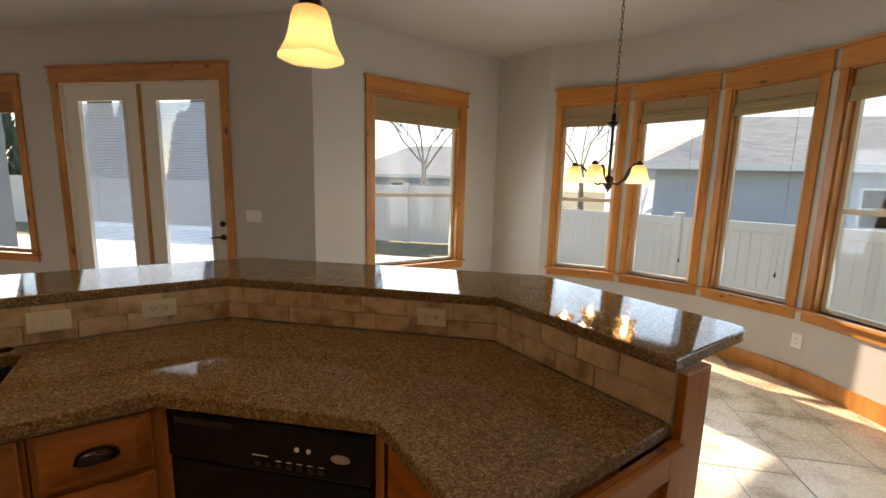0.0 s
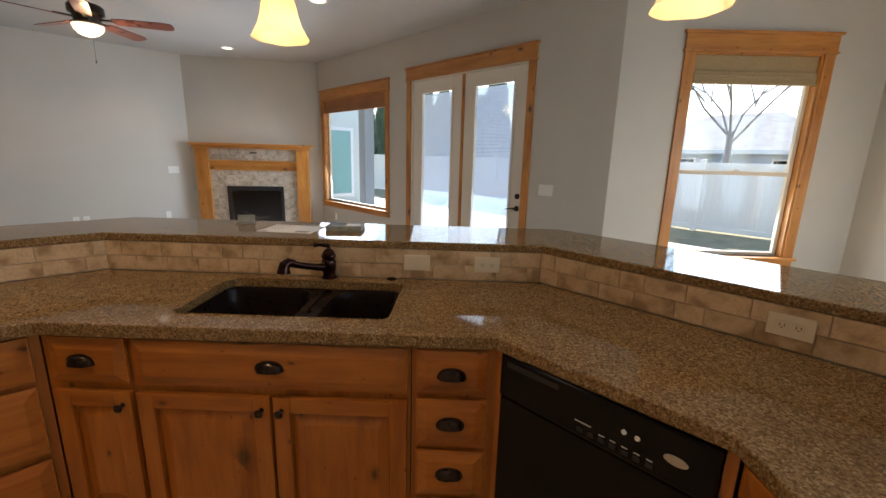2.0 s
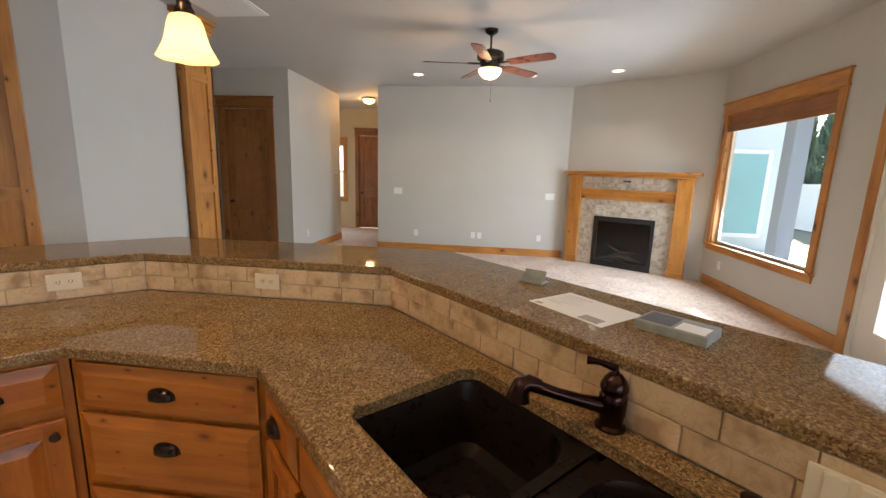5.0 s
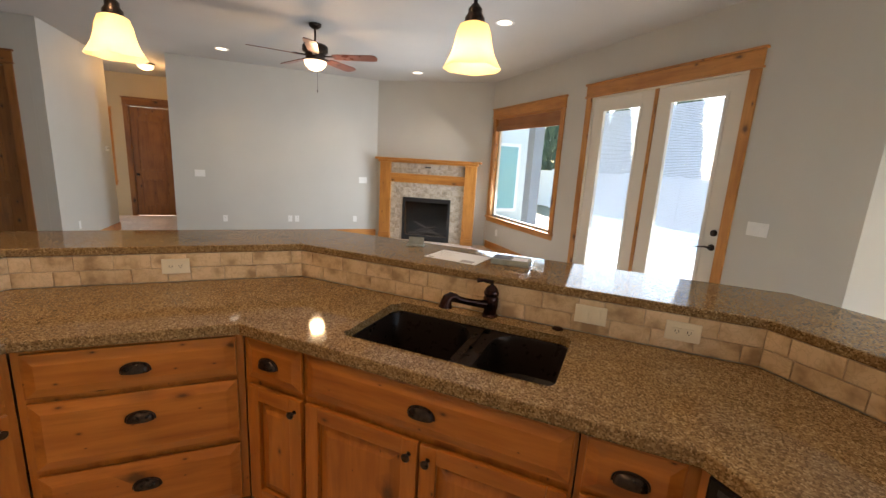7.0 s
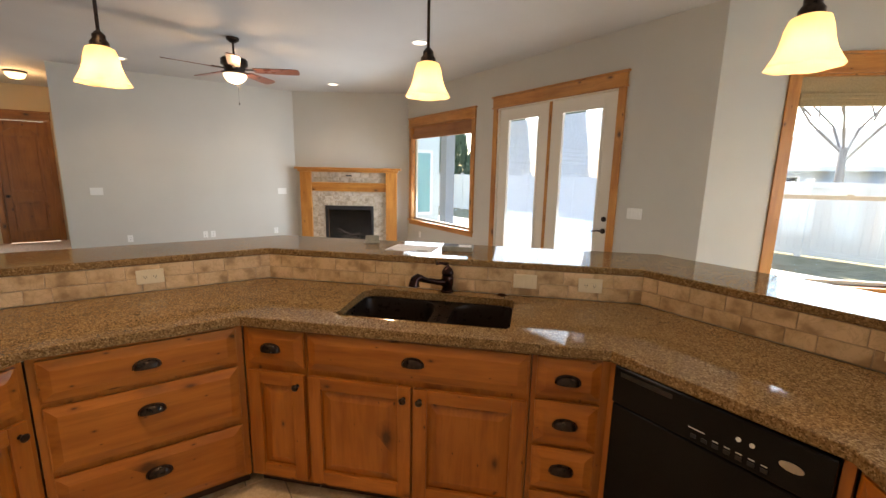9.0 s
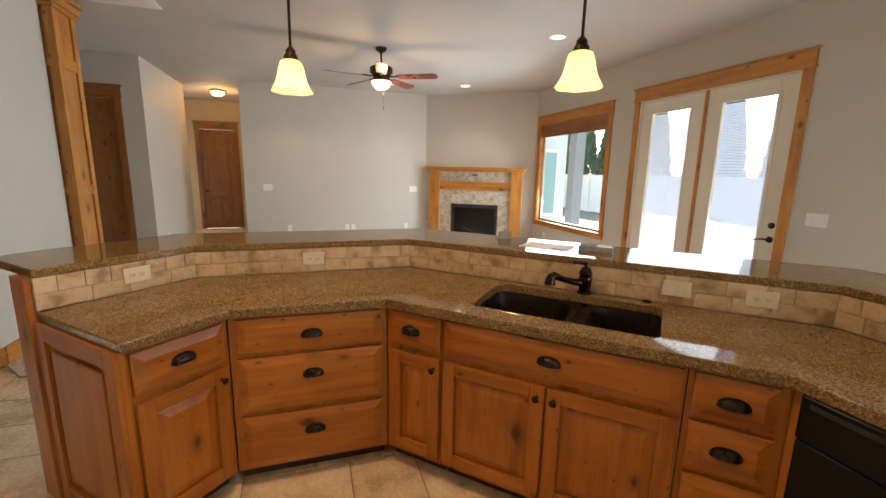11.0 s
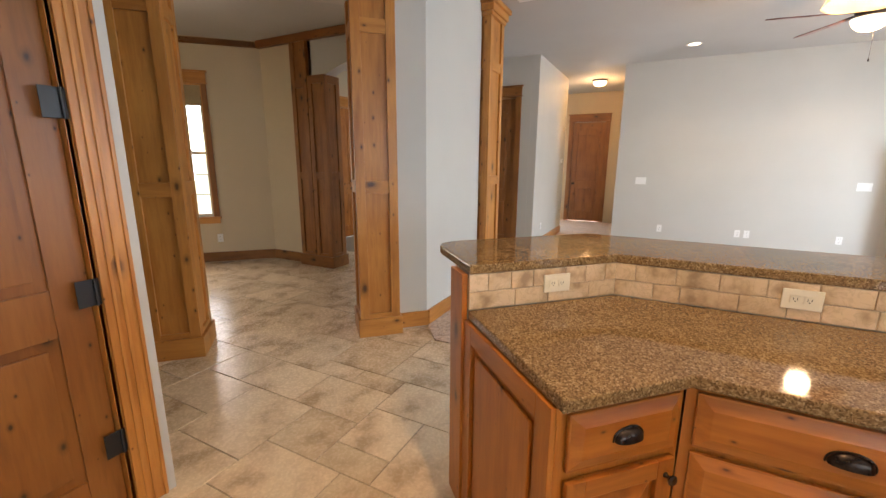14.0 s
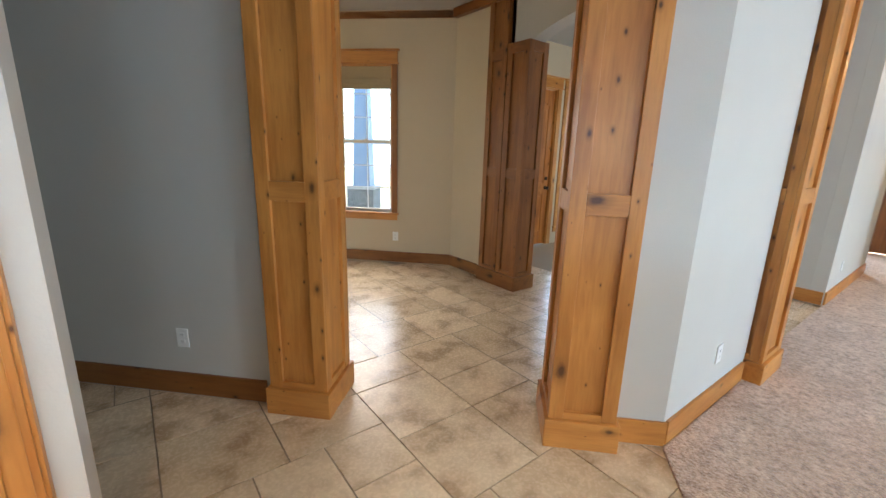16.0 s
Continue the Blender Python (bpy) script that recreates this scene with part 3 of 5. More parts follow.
def panel_door(name, m, w, h, label, mat, knob_side=1, trim=True, arch=True, side=0.09):
    t = thing(name, m, label, "door", kind="structure")
    if trim:
        dark = mat is DOORW and name != "door_pantry"
        casing(t, w, 0.015, h, False, side, 0.15, DOORW_X if dark else None, DOORW if dark else None)
        jamb(t, w, 0.015, h, 0.11, DOORW if dark else None)
    d = t
    y0, s = 0.03, 0.115
    lw = w / 2 - 0.018
    top, midz, low = h - 0.022, 0.95, 0.02
    leaf = part("leaf", B(-lw, lw, y0 + 0.012, y0 + 0.04, low, top), mat, t)
    for x0, x1 in ((-lw, -lw + s), (lw - s, lw)):
        part("stile", B(x0, x1, y0, y0 + 0.013, low, top, 0.004), mat, leaf)
    part("bottom_rail", B(-lw + s, lw - s, y0, y0 + 0.013, low, low + 0.22, 0.004), mat, leaf)
    part("lock_rail", B(-lw + s, lw - s, y0, y0 + 0.013, midz - 0.10, midz + 0.08, 0.004), mat, leaf)
    bm = bmesh.new()
    n = 12 if arch else 1
    for i in range(n):
        xa, xb = -lw + s + (2 * lw - 2 * s) * i / n, -lw + s + (2 * lw - 2 * s) * (i + 1) / n
        u = (i + 0.5) / n * 2 - 1
        box(bm, xa, xb, y0, y0 + 0.013, top - 0.13 - (0.11 * abs(u) ** 2 if arch else 0), top)
    part("top_rail", bm, mat, leaf)
    for za, zb in ((low + 0.26, midz - 0.14), (midz + 0.12, top - 0.30)):
        part("raised_panel", B(-lw + s + 0.035, lw - s - 0.035, y0 + 0.002, y0 + 0.013, za, zb, 0.009), mat, leaf)
    if knob_side:
        x = knob_side * (lw - 0.065)
        bm = lathe(bmesh.new(), [(0.001, 0), (0.03, 0.0), (0.03, 0.008), (0.012, 0.014), (0.012, 0.035), (0.027, 0.045), (0.028, 0.058), (0.018, 0.066), (0.001, 0.068)], 16, pose(x, y0, 0.95, 90))
        part("door_knob", bm, BRONZE, t, "dark bronze knob", True)
    return t, lw, y0


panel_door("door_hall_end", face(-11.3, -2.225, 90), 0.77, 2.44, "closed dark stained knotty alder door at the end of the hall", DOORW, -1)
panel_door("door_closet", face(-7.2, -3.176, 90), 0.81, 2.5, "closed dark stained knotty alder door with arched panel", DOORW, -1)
fd, lw_, yy = panel_door("door_front", face(-6.525, -5.93, 180), 0.91, 2.46, "stained knotty alder front door with deadbolt", CAB, 1)
part("deadbolt", lathe(bmesh.new(), [(0.001, 0), (0.03, 0), (0.028, 0.015), (0.001, 0.016)], 16, pose(lw_ - 0.065, yy, 1.1, 90)), BRONZE, fd, "", True)
pd, lw_, yy = panel_door("door_pantry", face(-0.83, -2.47, 180), 0.76, 2.44, "knotty alder pantry door on black hinges", DOORW, -1, side=0.118)
for z in (0.36, 1.0, 1.68, 2.25):
    hg = part("hinge", B(lw_ - 0.055, lw_ + 0.078, yy - 0.036, yy - 0.0335, z - 0.052, z + 0.052, 0.001), BLACKM, pd, "black square butt hinge")
    part("hinge_pin", tube(bmesh.new(), [(lw_ + 0.004, yy - 0.04, z - 0.052), (lw_ + 0.004, yy - 0.04, z + 0.052)], 0.006), BLACKM, hg)
for x_ in (0.045, 0.075, 0.118):
    part("casing_bead", B(lw_ + x_, lw_ + x_ + 0.012, -0.029, -0.021, 0.015, 2.44, 0.003), TRIM, pd)
part("door_stop", B(lw_ + 0.005, lw_ + 0.016, -0.004, yy, 0.015, 2.42), TRIM, pd)

# the pair of glazed doors to the patio
fr = thing("door_french", face(-3.525, 4.175, 0), "pair of cream painted patio doors with blinds between the glass", "door", kind="structure")
casing(fr, 1.95, 0.015, 2.51, False)
jamb(fr, 1.95, 0.015, 2.51, 0.12, DOORPAINT)
for s in (-1, 1):
    c = s * 0.487
    lf = bmesh.new()
    x0, x1, gx, g0, g1 = c - 0.472, c + 0.472, 0.185, 0.30, 2.335
    box(lf, x0, x0 + gx, 0.03, 0.075, 0.02, 2.495, 0.003)
    box(lf, x1 - gx, x1, 0.03, 0.075, 0.02, 2.495, 0.003)
    box(lf, x0 + gx, x1 - gx, 0.03, 0.075, 0.02, g0, 0.003)
    box(lf, x0 + gx, x1 - gx, 0.03, 0.075, g1, 2.495, 0.003)
    leaf = part("leaf", lf, DOORPAINT, fr)
    bm = bmesh.new()
    for xa, xb, za, zb in ((x0 + gx - 0.03, x0 + gx + 0.006, g0 - 0.03, g1 + 0.03), (x1 - gx - 0.006, x1 - gx + 0.03, g0 - 0.03, g1 + 0.03), (x0 + gx, x1 - gx, g0 - 0.03, g0 + 0.006), (x0 + gx, x1 - gx, g1 - 0.006, g1 + 0.03)):
        box(bm, xa, xb, 0.018, 0.03, za, zb, 0.004)
    part("glazing_bead", bm, DOORPAINT, leaf)
    g = part("pane", B(x0 + gx, x1 - gx, 0.045, 0.048, g0, g1), GLASS_DOOR, leaf)
    g.visible_shadow = False
    bm = bmesh.new()
    for k in range(126):
        z = g0 + 0.016 * (k + 0.5)
        if z < g1:
            box(bm, x0 + gx + 0.004, x1 - gx - 0.004, 0.0522, 0.0658, z - 0.0005, z + 0.0005, 0, pose(0, 0.059, z) @ Matrix.Rotation(radians(-65), 4, "X") @ pose(0, -0.059, -z))
    tagged(part("blind_slats", bm, BLINDW, leaf, "thin white blind slats turned open"), kind="stuff")
    for z in (0.35, 1.0, 1.65, 2.28):
        part("hinge", tube(bmesh.new(), [(x0 - 0.006 if s > 0 else x0 - 0.0, 0.022, z - 0.05), (x0 - 0.006 if s > 0 else x0, 0.022, z + 0.05)], 0.008), BRONZE, leaf) if s > 0 else None
part("astragal", B(-0.022, 0.022, 0.016, 0.03, 0.02, 2.495, 0.003), TRIM, fr)
bm = lathe(bmesh.new(), [(0.001, 0), (0.032, 0), (0.03, 0.012), (0.012, 0.016), (0.012, 0.04)], 16, pose(0.90, 0.03, 0.94, 90))
tube(bm, [(0.90, -0.012, 0.94), (0.86, -0.016, 0.944), (0.80, -0.014, 0.932), (0.775, -0.012, 0.926)], [0.011, 0.009, 0.007, 0.006])
part("door_lever", bm, BRONZE, fr, "dark bronze lever", True)
part("deadbolt", lathe(bmesh.new(), [(0.001, 0), (0.032, 0), (0.03, 0.014), (0.02, 0.018), (0.001, 0.018)], 16, pose(0.90, 0.03, 1.08, 90)), BRONZE, fr, "", True)


# ---------------------------------------------------------------- columns
def column(name, m, w, d, h, label, rails=(0.17, 1.28, 2.48), crown=False, TRIM=TRIM, TRIM_X=TRIM_X):
    """Panelled wood column: w along x, d along y, centred."""
    t = thing(name, m, label, "column", "wood columns")
    part("core", B(-w / 2 + 0.02, w / 2 - 0.02, -d / 2 + 0.02, d / 2 - 0.02, 0, h), TRIM, t)
    part("plinth", B(-w / 2 - 0.02, w / 2 + 0.02, -d / 2 - 0.02, d / 2 + 0.02, 0.0, 0.16, 0.006), TRIM_X, t)
    for turn, ww, dd in ((0, w, d), (90, d, w), (180, w, d), (270, d, w)):
        r = Matrix.Rotation(radians(turn), 4, "Z")
        s, e = min(0.075, ww * 0.24), 0.0225 if turn % 180 else 0.0
        for x0, x1 in ((-ww / 2 + e, -ww / 2 + s), (ww / 2 - s, ww / 2 - e)):
            part("stile", B(x0, x1, -dd / 2, -dd / 2 + 0.022, 0.16, h, 0.003, r), TRIM, t)
        for z in rails:
            part("rail", B(-ww / 2 + s, ww / 2 - s, -dd / 2 + 0.001, -dd / 2 + 0.022, z - 0.05 if z > 0.2 else 0.16, z + 0.05 if z > 0.2 else 0.20, 0.003, r), TRIM_X, t)
    if crown:
        for k, (o, za, zb) in enumerate(((0.015, h - 0.16, h - 0.12), (0.035, h - 0.12, h - 0.05), (0.06, h - 0.05, h - 0.002))):
            part("capital_moulding", B(-w / 2 - o, w / 2 + o, -d / 2 - o, d / 2 + o, za, zb, 0.008), TRIM_X, t)
    return t


def mid45(a, b, depth):
    """Centre of a column whose kitchen face runs from a to b."""
    c = (Vector(a) + Vector(b)) / 2
    return c.x - 0.7071 * depth / 2, c.y - 0.7071 * depth / 2


x, y = mid45((-3.068, -2.747), (-3.335, -2.484), 0.40)
column("wood_column", pose(x, y, 0.0, 0, 0, 135), 0.34, 0.36, H - 0.003, "tall panelled knotty alder column beside the dining opening")
x, y = mid45((-1.975, -3.85), (-2.245, -3.59), 0.40)
column("wood_column", pose(x, y, 0.0, 0, 0, 135), 0.34, 0.36, H - 0.003, "tall panelled knotty alder column at the end of a grey wall")
column("wood_column", pose(-4.945, -2.50, 0, 0, 0, 180), 0.40, 0.44, H - 0.003, "panelled knotty alder column with a crown at the carpet's edge", crown=True)
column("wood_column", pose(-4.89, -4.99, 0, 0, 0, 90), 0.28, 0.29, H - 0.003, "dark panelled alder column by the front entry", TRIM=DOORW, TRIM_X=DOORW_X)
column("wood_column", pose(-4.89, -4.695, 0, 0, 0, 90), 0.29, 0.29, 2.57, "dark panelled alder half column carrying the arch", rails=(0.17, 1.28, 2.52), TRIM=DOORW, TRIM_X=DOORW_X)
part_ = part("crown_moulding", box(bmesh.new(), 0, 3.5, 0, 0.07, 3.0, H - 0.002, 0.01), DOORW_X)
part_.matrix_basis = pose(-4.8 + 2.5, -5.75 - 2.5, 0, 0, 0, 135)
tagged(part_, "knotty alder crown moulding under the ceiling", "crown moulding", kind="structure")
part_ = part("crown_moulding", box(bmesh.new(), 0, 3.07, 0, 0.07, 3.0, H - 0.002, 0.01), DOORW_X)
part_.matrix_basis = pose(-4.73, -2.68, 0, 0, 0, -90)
part_.location.x = -4.8
tagged(part_, "knotty alder crown moulding under the ceiling", "crown moulding", kind="structure")

# ---------------------------------------------------------------- counter, bar and cabinets
S2 = math.sqrt(2)


def offset_line(d):
    """Corners of the counter's bends, d metres behind its front edge."""
    x, k, y, s1, s2 = -1.72 - d, 1.95 + d * S2, 1.357 + d, -2.19 - d * S2, 1.436 + d * S2
    e0, e1 = 0.66, 0.68
    return [((s1 - e0) / 2, (s1 + e0) / 2), (x, s1 - x), (x, k + x), (y - k, y), (s2 - y, y), ((s2 - e1) / 2, (s2 + e1) / 2)]


# worktop with the sink cut-out, in strips round the hole
SINK_C, SINK_W, SINK_D = Vector((-1.3895, 1.0375)), 0.815, 0.446
front, back = offset_line(0.0), offset_line(0.655)


def seg_pt(u, v):
    """A point in the sink run's frame: u along the run from the sink's middle, v towards the splash."""
    return SINK_C.x + (u - v) * 0.70711, SINK_C.y + (u + v) * 0.70711


vf = ((front[2][1] - front[2][0]) - (SINK_C.y - SINK_C.x)) / S2
vb = vf + 0.655
bm = bmesh.new()
z0, z1 = 0.875, 0.915
hw, hd = SINK_W / 2, SINK_D / 2
prism(bm, [front[0], front[1], back[1], back[0]], z0, z1)
prism(bm, [front[1], front[2], back[2], back[1]], z0, z1)


def rounded(x0, x1, y0, y1, radii, n=6):
    """Corner points of a rectangle, counter-clockwise from the far right; one radius a corner."""
    pts = []
    for (cx, cy, sx, sy, a0), r in zip(((x1, y1, -1, -1, 0), (x0, y1, 1, -1, 90), (x0, y0, 1, 1, 180), (x1, y0, -1, 1, 270)), radii):
        for k in range(n):
            a = radians(a0 + 90 * k / (n - 1))
            pts.append((cx + sx * r + r * math.cos(a), cy + sy * r + r * math.sin(a)))
    return pts


outer = [front[2], front[3], back[3], back[2]]
hole = [seg_pt(u, v) for u, v in rounded(-hw, hw, -hd, hd, (0.05, 0.05, 0.05, 0.05))]
for z in (z0, z1):
    edges = []
    for ring_ in (outer, hole):
        vs = [bm.verts.new((x, y, z)) for x, y in ring_]
        edges += [bm.edges.new((vs[k], vs[(k + 1) % len(vs)])) for k in range(len(vs))]
    bmesh.ops.triangle_fill(bm, use_beauty=True, use_dissolve=False, edges=edges, normal=(0, 0, 1))
for ring_ in (outer, hole):
    for k in range(len(ring_)):
        (xa, ya), (xb, yb) = ring_[k], ring_[(k + 1) % len(ring_)]
        bm.faces.new([bm.verts.new(c) for c in ((xa, ya, z0), (xb, yb, z0), (xb, yb, z1), (xa, ya, z1))])
prism(bm, [front[3], front[4], back[4], back[3]], z0, z1)
prism(bm, [front[4], front[5], back[5], back[4]], z0, z1)
bmesh.ops.remove_doubles(bm, verts=bm.verts, dist=0.0005)
seen = {}
for f in list(bm.faces):
    key = tuple(round(v, 3) for v in f.calc_center_median())
    seen.setdefault(key, []).append(f)
bmesh.ops.delete(bm, geom=[f for fs in seen.values() if len(fs) > 1 for f in fs], context="FACES_ONLY")
rim = [e for e in bm.edges if len(e.link_faces) == 2 and e.calc_face_angle() > 1.2 and abs(e.verts[0].co.z - e.verts[1].co.z) < 0.001]
bmesh.ops.bevel(bm, geom=rim, offset=0.006, segments=3, affect="EDGES", profile=0.5)
worktop = part("worktop", bm, QUARTZ)
tagged(worktop, "polished speckled brown quartz worktop bent round the kitchen", "worktop")

a, b = offset_line(0.648), offset_line(1.14)
# the bar's two outer corners are clipped round
def clip(p, q, r, t0, n=5):
    p, q, r = Vector(p), Vector(q), Vector(r)
    u, v = q + (p - q).normalized() * t0, q + (r - q).normalized() * t0
    return [tuple(u * (1 - s) ** 2 + q * 2 * s * (1 - s) + v * s * s) for s in [i / n for i in range(n + 1)]]


loop = [a[0], a[1], a[2], a[3], a[4], a[5]]
loop += clip(a[5], b[5], b[4], 0.07) + [b[4], b[3], b[2], b[1]] + clip(b[1], b[0], a[0], 0.14)
bar = part("breakfast_bar", prism(bmesh.new(), loop, 1.062, 1.10, 0.006), QUARTZ)
tagged(bar, "raised polished brown quartz breakfast bar top", "bar top")

# the pony wall that carries the bar
aa, bb = offset_line(0.668), offset_line(0.80)
pony = part("pony_wall", prism(bmesh.new(), aa + bb[::-1], 0.0, 1.062), WALL)
tagged(pony, "low painted wall under the breakfast bar", "half wall", kind="structure")
for i, ang in ((0, 45), (5, 45)):
    p, q = Vector(aa[i]), Vector(bb[i])
    c = (p + q) / 2
    post = part("end_post", B(-0.068, 0.068, -0.012, 0.012, 0, 1.061, 0.003), CAB)
    d = Vector((0.7071, -0.7071)) * 0.013
    post.matrix_basis = pose(c.x + d.x, c.y + d.y, 0, 0, 0, 45)
    tagged(post, "stained alder end board of the low bar wall", "post")

# splash tiles in two courses
SPL0, SPL1 = 0.916, 1.061
rng = random.Random(5)
tile_jobs = []
sp = offset_line(0.655)
for i in range(5):
    p, q = Vector(sp[i]), Vector(sp[i + 1])
    tile_jobs.append((p, q))
splash = thing("backsplash", pose(0, 0, 0), "tumbled travertine tile backsplash in two courses", "backsplash", kind="structure")
sb = bmesh.new()
prism(sb, offset_line(0.6565) + offset_line(0.667)[::-1], SPL0, SPL1)
part("grout_bed", sb, SGROUT, splash)


def splash_tiles():
    half_h = (SPL1 - SPL0) / 2
    for p, q in tile_jobs:
        L, d = (q - p).length, (q - p).normalized()
        ang = math.degrees(math.atan2(d.y, d.x))
        for row in range(2):
            s = 0.0
            first = True
            while s < L - 0.01:
                w = rng.choice((0.10, 0.152, 0.152, 0.152, 0.2)) if not (first and row) else 0.08
                first = False
                w = min(w, L - s)
                if L - s - w < 0.04:
                    w = L - s
                za = SPL0 + row * half_h
                o = rng.uniform(-0.001, 0.001)
                b = B(0.0015, w - 0.0015, -0.004 + o, 0.006, 0.0015, half_h - 0.0015, 0.003)
                t = part("tile", b, SPLASH, splash)
                at = p + d * s
                t.matrix_basis = pose(at.x, at.y, za, 0, 0, ang)
                s += w


def wall_plate(name, m, w, h, kind, label, mat=None):
    """Plates on walls: kind is a list of 'outlet', 'switch' or 'blank' along the plate."""
    mat = mat or IVORY
    t = thing(name, m, label, "outlet" if "outlet" in kind else "light switch")
    part("plate", B(-w / 2, w / 2, -0.007, 0, -h / 2, h / 2, 0.003), mat, t)
    n = len(kind)
    horizontal = w > h and n == 1
    for i, k in enumerate(kind):
        c = (i - (n - 1) / 2) * 0.046
        if k == "outlet":
            for s in (-1, 1):
                cx, cz = (s * 0.021, 0) if horizontal else (c, s * 0.021)
                o = part("socket", B(cx - 0.016, cx + 0.016, -0.009, -0.006, cz - 0.014, cz + 0.014, 0.003), mat, t)
                for u in (-0.006, 0.006):
                    part("slot", B(cx + u - 0.0012, cx + u + 0.0012, -0.0096, -0.0088, cz - 0.003, cz + 0.006), SLOT, o)
                part("slot", B(cx - 0.002, cx + 0.002, -0.0096, -0.0088, cz - 0.009, cz - 0.0055), SLOT, o)
        elif k == "switch":
            part("rocker", B(c - 0.016, c + 0.016, -0.011, -0.006, -0.033, 0.033, 0.003), mat, t)
    return t


def on_splash(i, s, z=1.0):
    p, q = tile_jobs[i]
    d = (q - p).normalized()
    at = p + d * s
    ang = math.atan2(d.y, d.x)
    return pose(at.x + 0.0055 * math.sin(ang), at.y - 0.0055 * math.cos(ang), z, 0, 0, math.degrees(ang))


def along(i, x, y):
    p, q = tile_jobs[i]
    return (Vector((x, y)) - p).dot((q - p).normalized())


wall_plate("bar_outlet", on_splash(0, along(0, -2.16, -0.95), 0.998), 0.122, 0.076, ["outlet"], "ivory outlet set sideways in the tile backsplash")
wall_plate("bar_outlet", on_splash(1, along(1, -2.38, -0.10), 0.998), 0.122, 0.076, ["outlet"], "ivory outlet set sideways in the tile backsplash")
wall_plate("bar_switch", on_splash(2, along(2, -1.289, 1.591), 0.998), 0.125, 0.078, ["switch", "switch"], "ivory double rocker switch in the tile backsplash")
wall_plate("bar_outlet", on_splash(2, along(2, -1.05, 1.83), 0.998), 0.122, 0.076, ["outlet"], "ivory outlet set sideways in the tile backsplash")
wall_plate("bar_outlet", on_splash(3, along(3, 0.08, 2.01), 0.998), 0.122, 0.076, ["outlet"], "ivory outlet set sideways in the tile backsplash")


# cabinets: x to the right as one faces them, y into them, face frame on y = 0
def cup_pull(parent, x, z, y):
    """A quarter-dome bin pull with a thin flange, open below."""
    bm = bmesh.new()
    w, h, d, n, mm = 0.045, 0.035, 0.021, 16, 6
    rings = []
    for j in range(mm + 1):
        b = math.pi / 2 * j / mm
        ring = []
        for i in range(n + 1):
            a = math.pi * i / n
            wide = math.sin(a) ** 0.7
            ring.append(bm.verts.new((x + w * math.cos(a), y - 0.003 - d * wide * math.sin(b), z - 0.014 + h * wide * math.cos(b))))
        rings.append(ring)
    for p, q in zip(rings, rings[1:]):
        for i in range(n):
            bm.faces.new((p[i], p[i + 1], q[i + 1], q[i]))
    bmesh.ops.remove_doubles(bm, verts=bm.verts, dist=0.0003)
    bmesh.ops.solidify(bm, geom=bm.faces[:], thickness=0.0018)
    arc = [(x + (w + 0.003) * math.cos(math.pi * i / n), y - 0.002, z - 0.014 + (h + 0.003) * math.sin(math.pi * i / n) ** 0.7) for i in range(n + 1)]
    tube(bm, arc, 0.0028, 6)
    part("cup_pull", bm, BRONZE, parent, "oil-rubbed bronze cup pull", True)


def knob(parent, x, z, y):
    bm = lathe(bmesh.new(), [(0.001, 0), (0.009, 0), (0.006, 0.006), (0.006, 0.014), (0.014, 0.02), (0.016, 0.026), (0.011, 0.031), (0.001, 0.032)], 14, pose(x, y, z, 90))
    part("knob", bm, BRONZE, parent, "oil-rubbed bronze knob", True)


def slab_front(parent, name, x0, x1, z0, z1, mat):
    """A drawer front with a wide bevel round a raised field."""
    fr = part(name, B(x0, x1, -0.013, 0.0, z0, z1, 0.003), mat, parent)
    bm = bmesh.new()
    e, i = 0.006, 0.040
    o = [bm.verts.new(v) for v in ((x0 + e, -0.0132, z0 + e), (x1 - e, -0.0132, z0 + e), (x1 - e, -0.0132, z1 - e), (x0 + e, -0.0132, z1 - e))]
    p = [bm.verts.new(v) for v in ((x0 + i, -0.0245, z0 + i), (x1 - i, -0.0245, z0 + i), (x1 - i, -0.0245, z1 - i), (x0 + i, -0.0245, z1 - i))]
    bm.faces.new(p)
    for k in range(4):
        bm.faces.new((o[k], o[(k + 1) % 4], p[(k + 1) % 4], p[k]))
    part("field", bm, mat, fr)
    return fr


def panel_front(parent, x0, x1, z0, z1, knob_at=0):
    s = 0.06
    d = part("door", B(x0, x1, -0.004, 0.0, z0, z1), CAB, parent)
    for a, b in ((x0, x0 + s), (x1 - s, x1)):
        part("stile", B(a, b, -0.022, -0.004, z0, z1, 0.004), CAB, d)
    for a, b in ((z0, z0 + s), (z1 - s, z1)):
        part("rail", B(x0 + s, x1 - s, -0.022, -0.004, a, b, 0.004), CAB_X, d)
    i, j = s + 0.007, s + 0.045
    bm = bmesh.new()
    o = [bm.verts.new(v) for v in ((x0 + i, -0.0045, z0 + i), (x1 - i, -0.0045, z0 + i), (x1 - i, -0.0045, z1 - i), (x0 + i, -0.0045, z1 - i))]
    p = [bm.verts.new(v) for v in ((x0 + j, -0.0185, z0 + j), (x1 - j, -0.0185, z0 + j), (x1 - j, -0.0185, z1 - j), (x0 + j, -0.0185, z1 - j))]
    bm.faces.new(p)
    for k in range(4):
        bm.faces.new((o[k], o[(k + 1) % 4], p[(k + 1) % 4], p[k]))
    part("raised_panel", bm, CAB, d)
    if knob_at:
        knob(d, x1 - 0.03 if knob_at > 0 else x0 + 0.03, z1 - 0.05, -0.022)
    return d


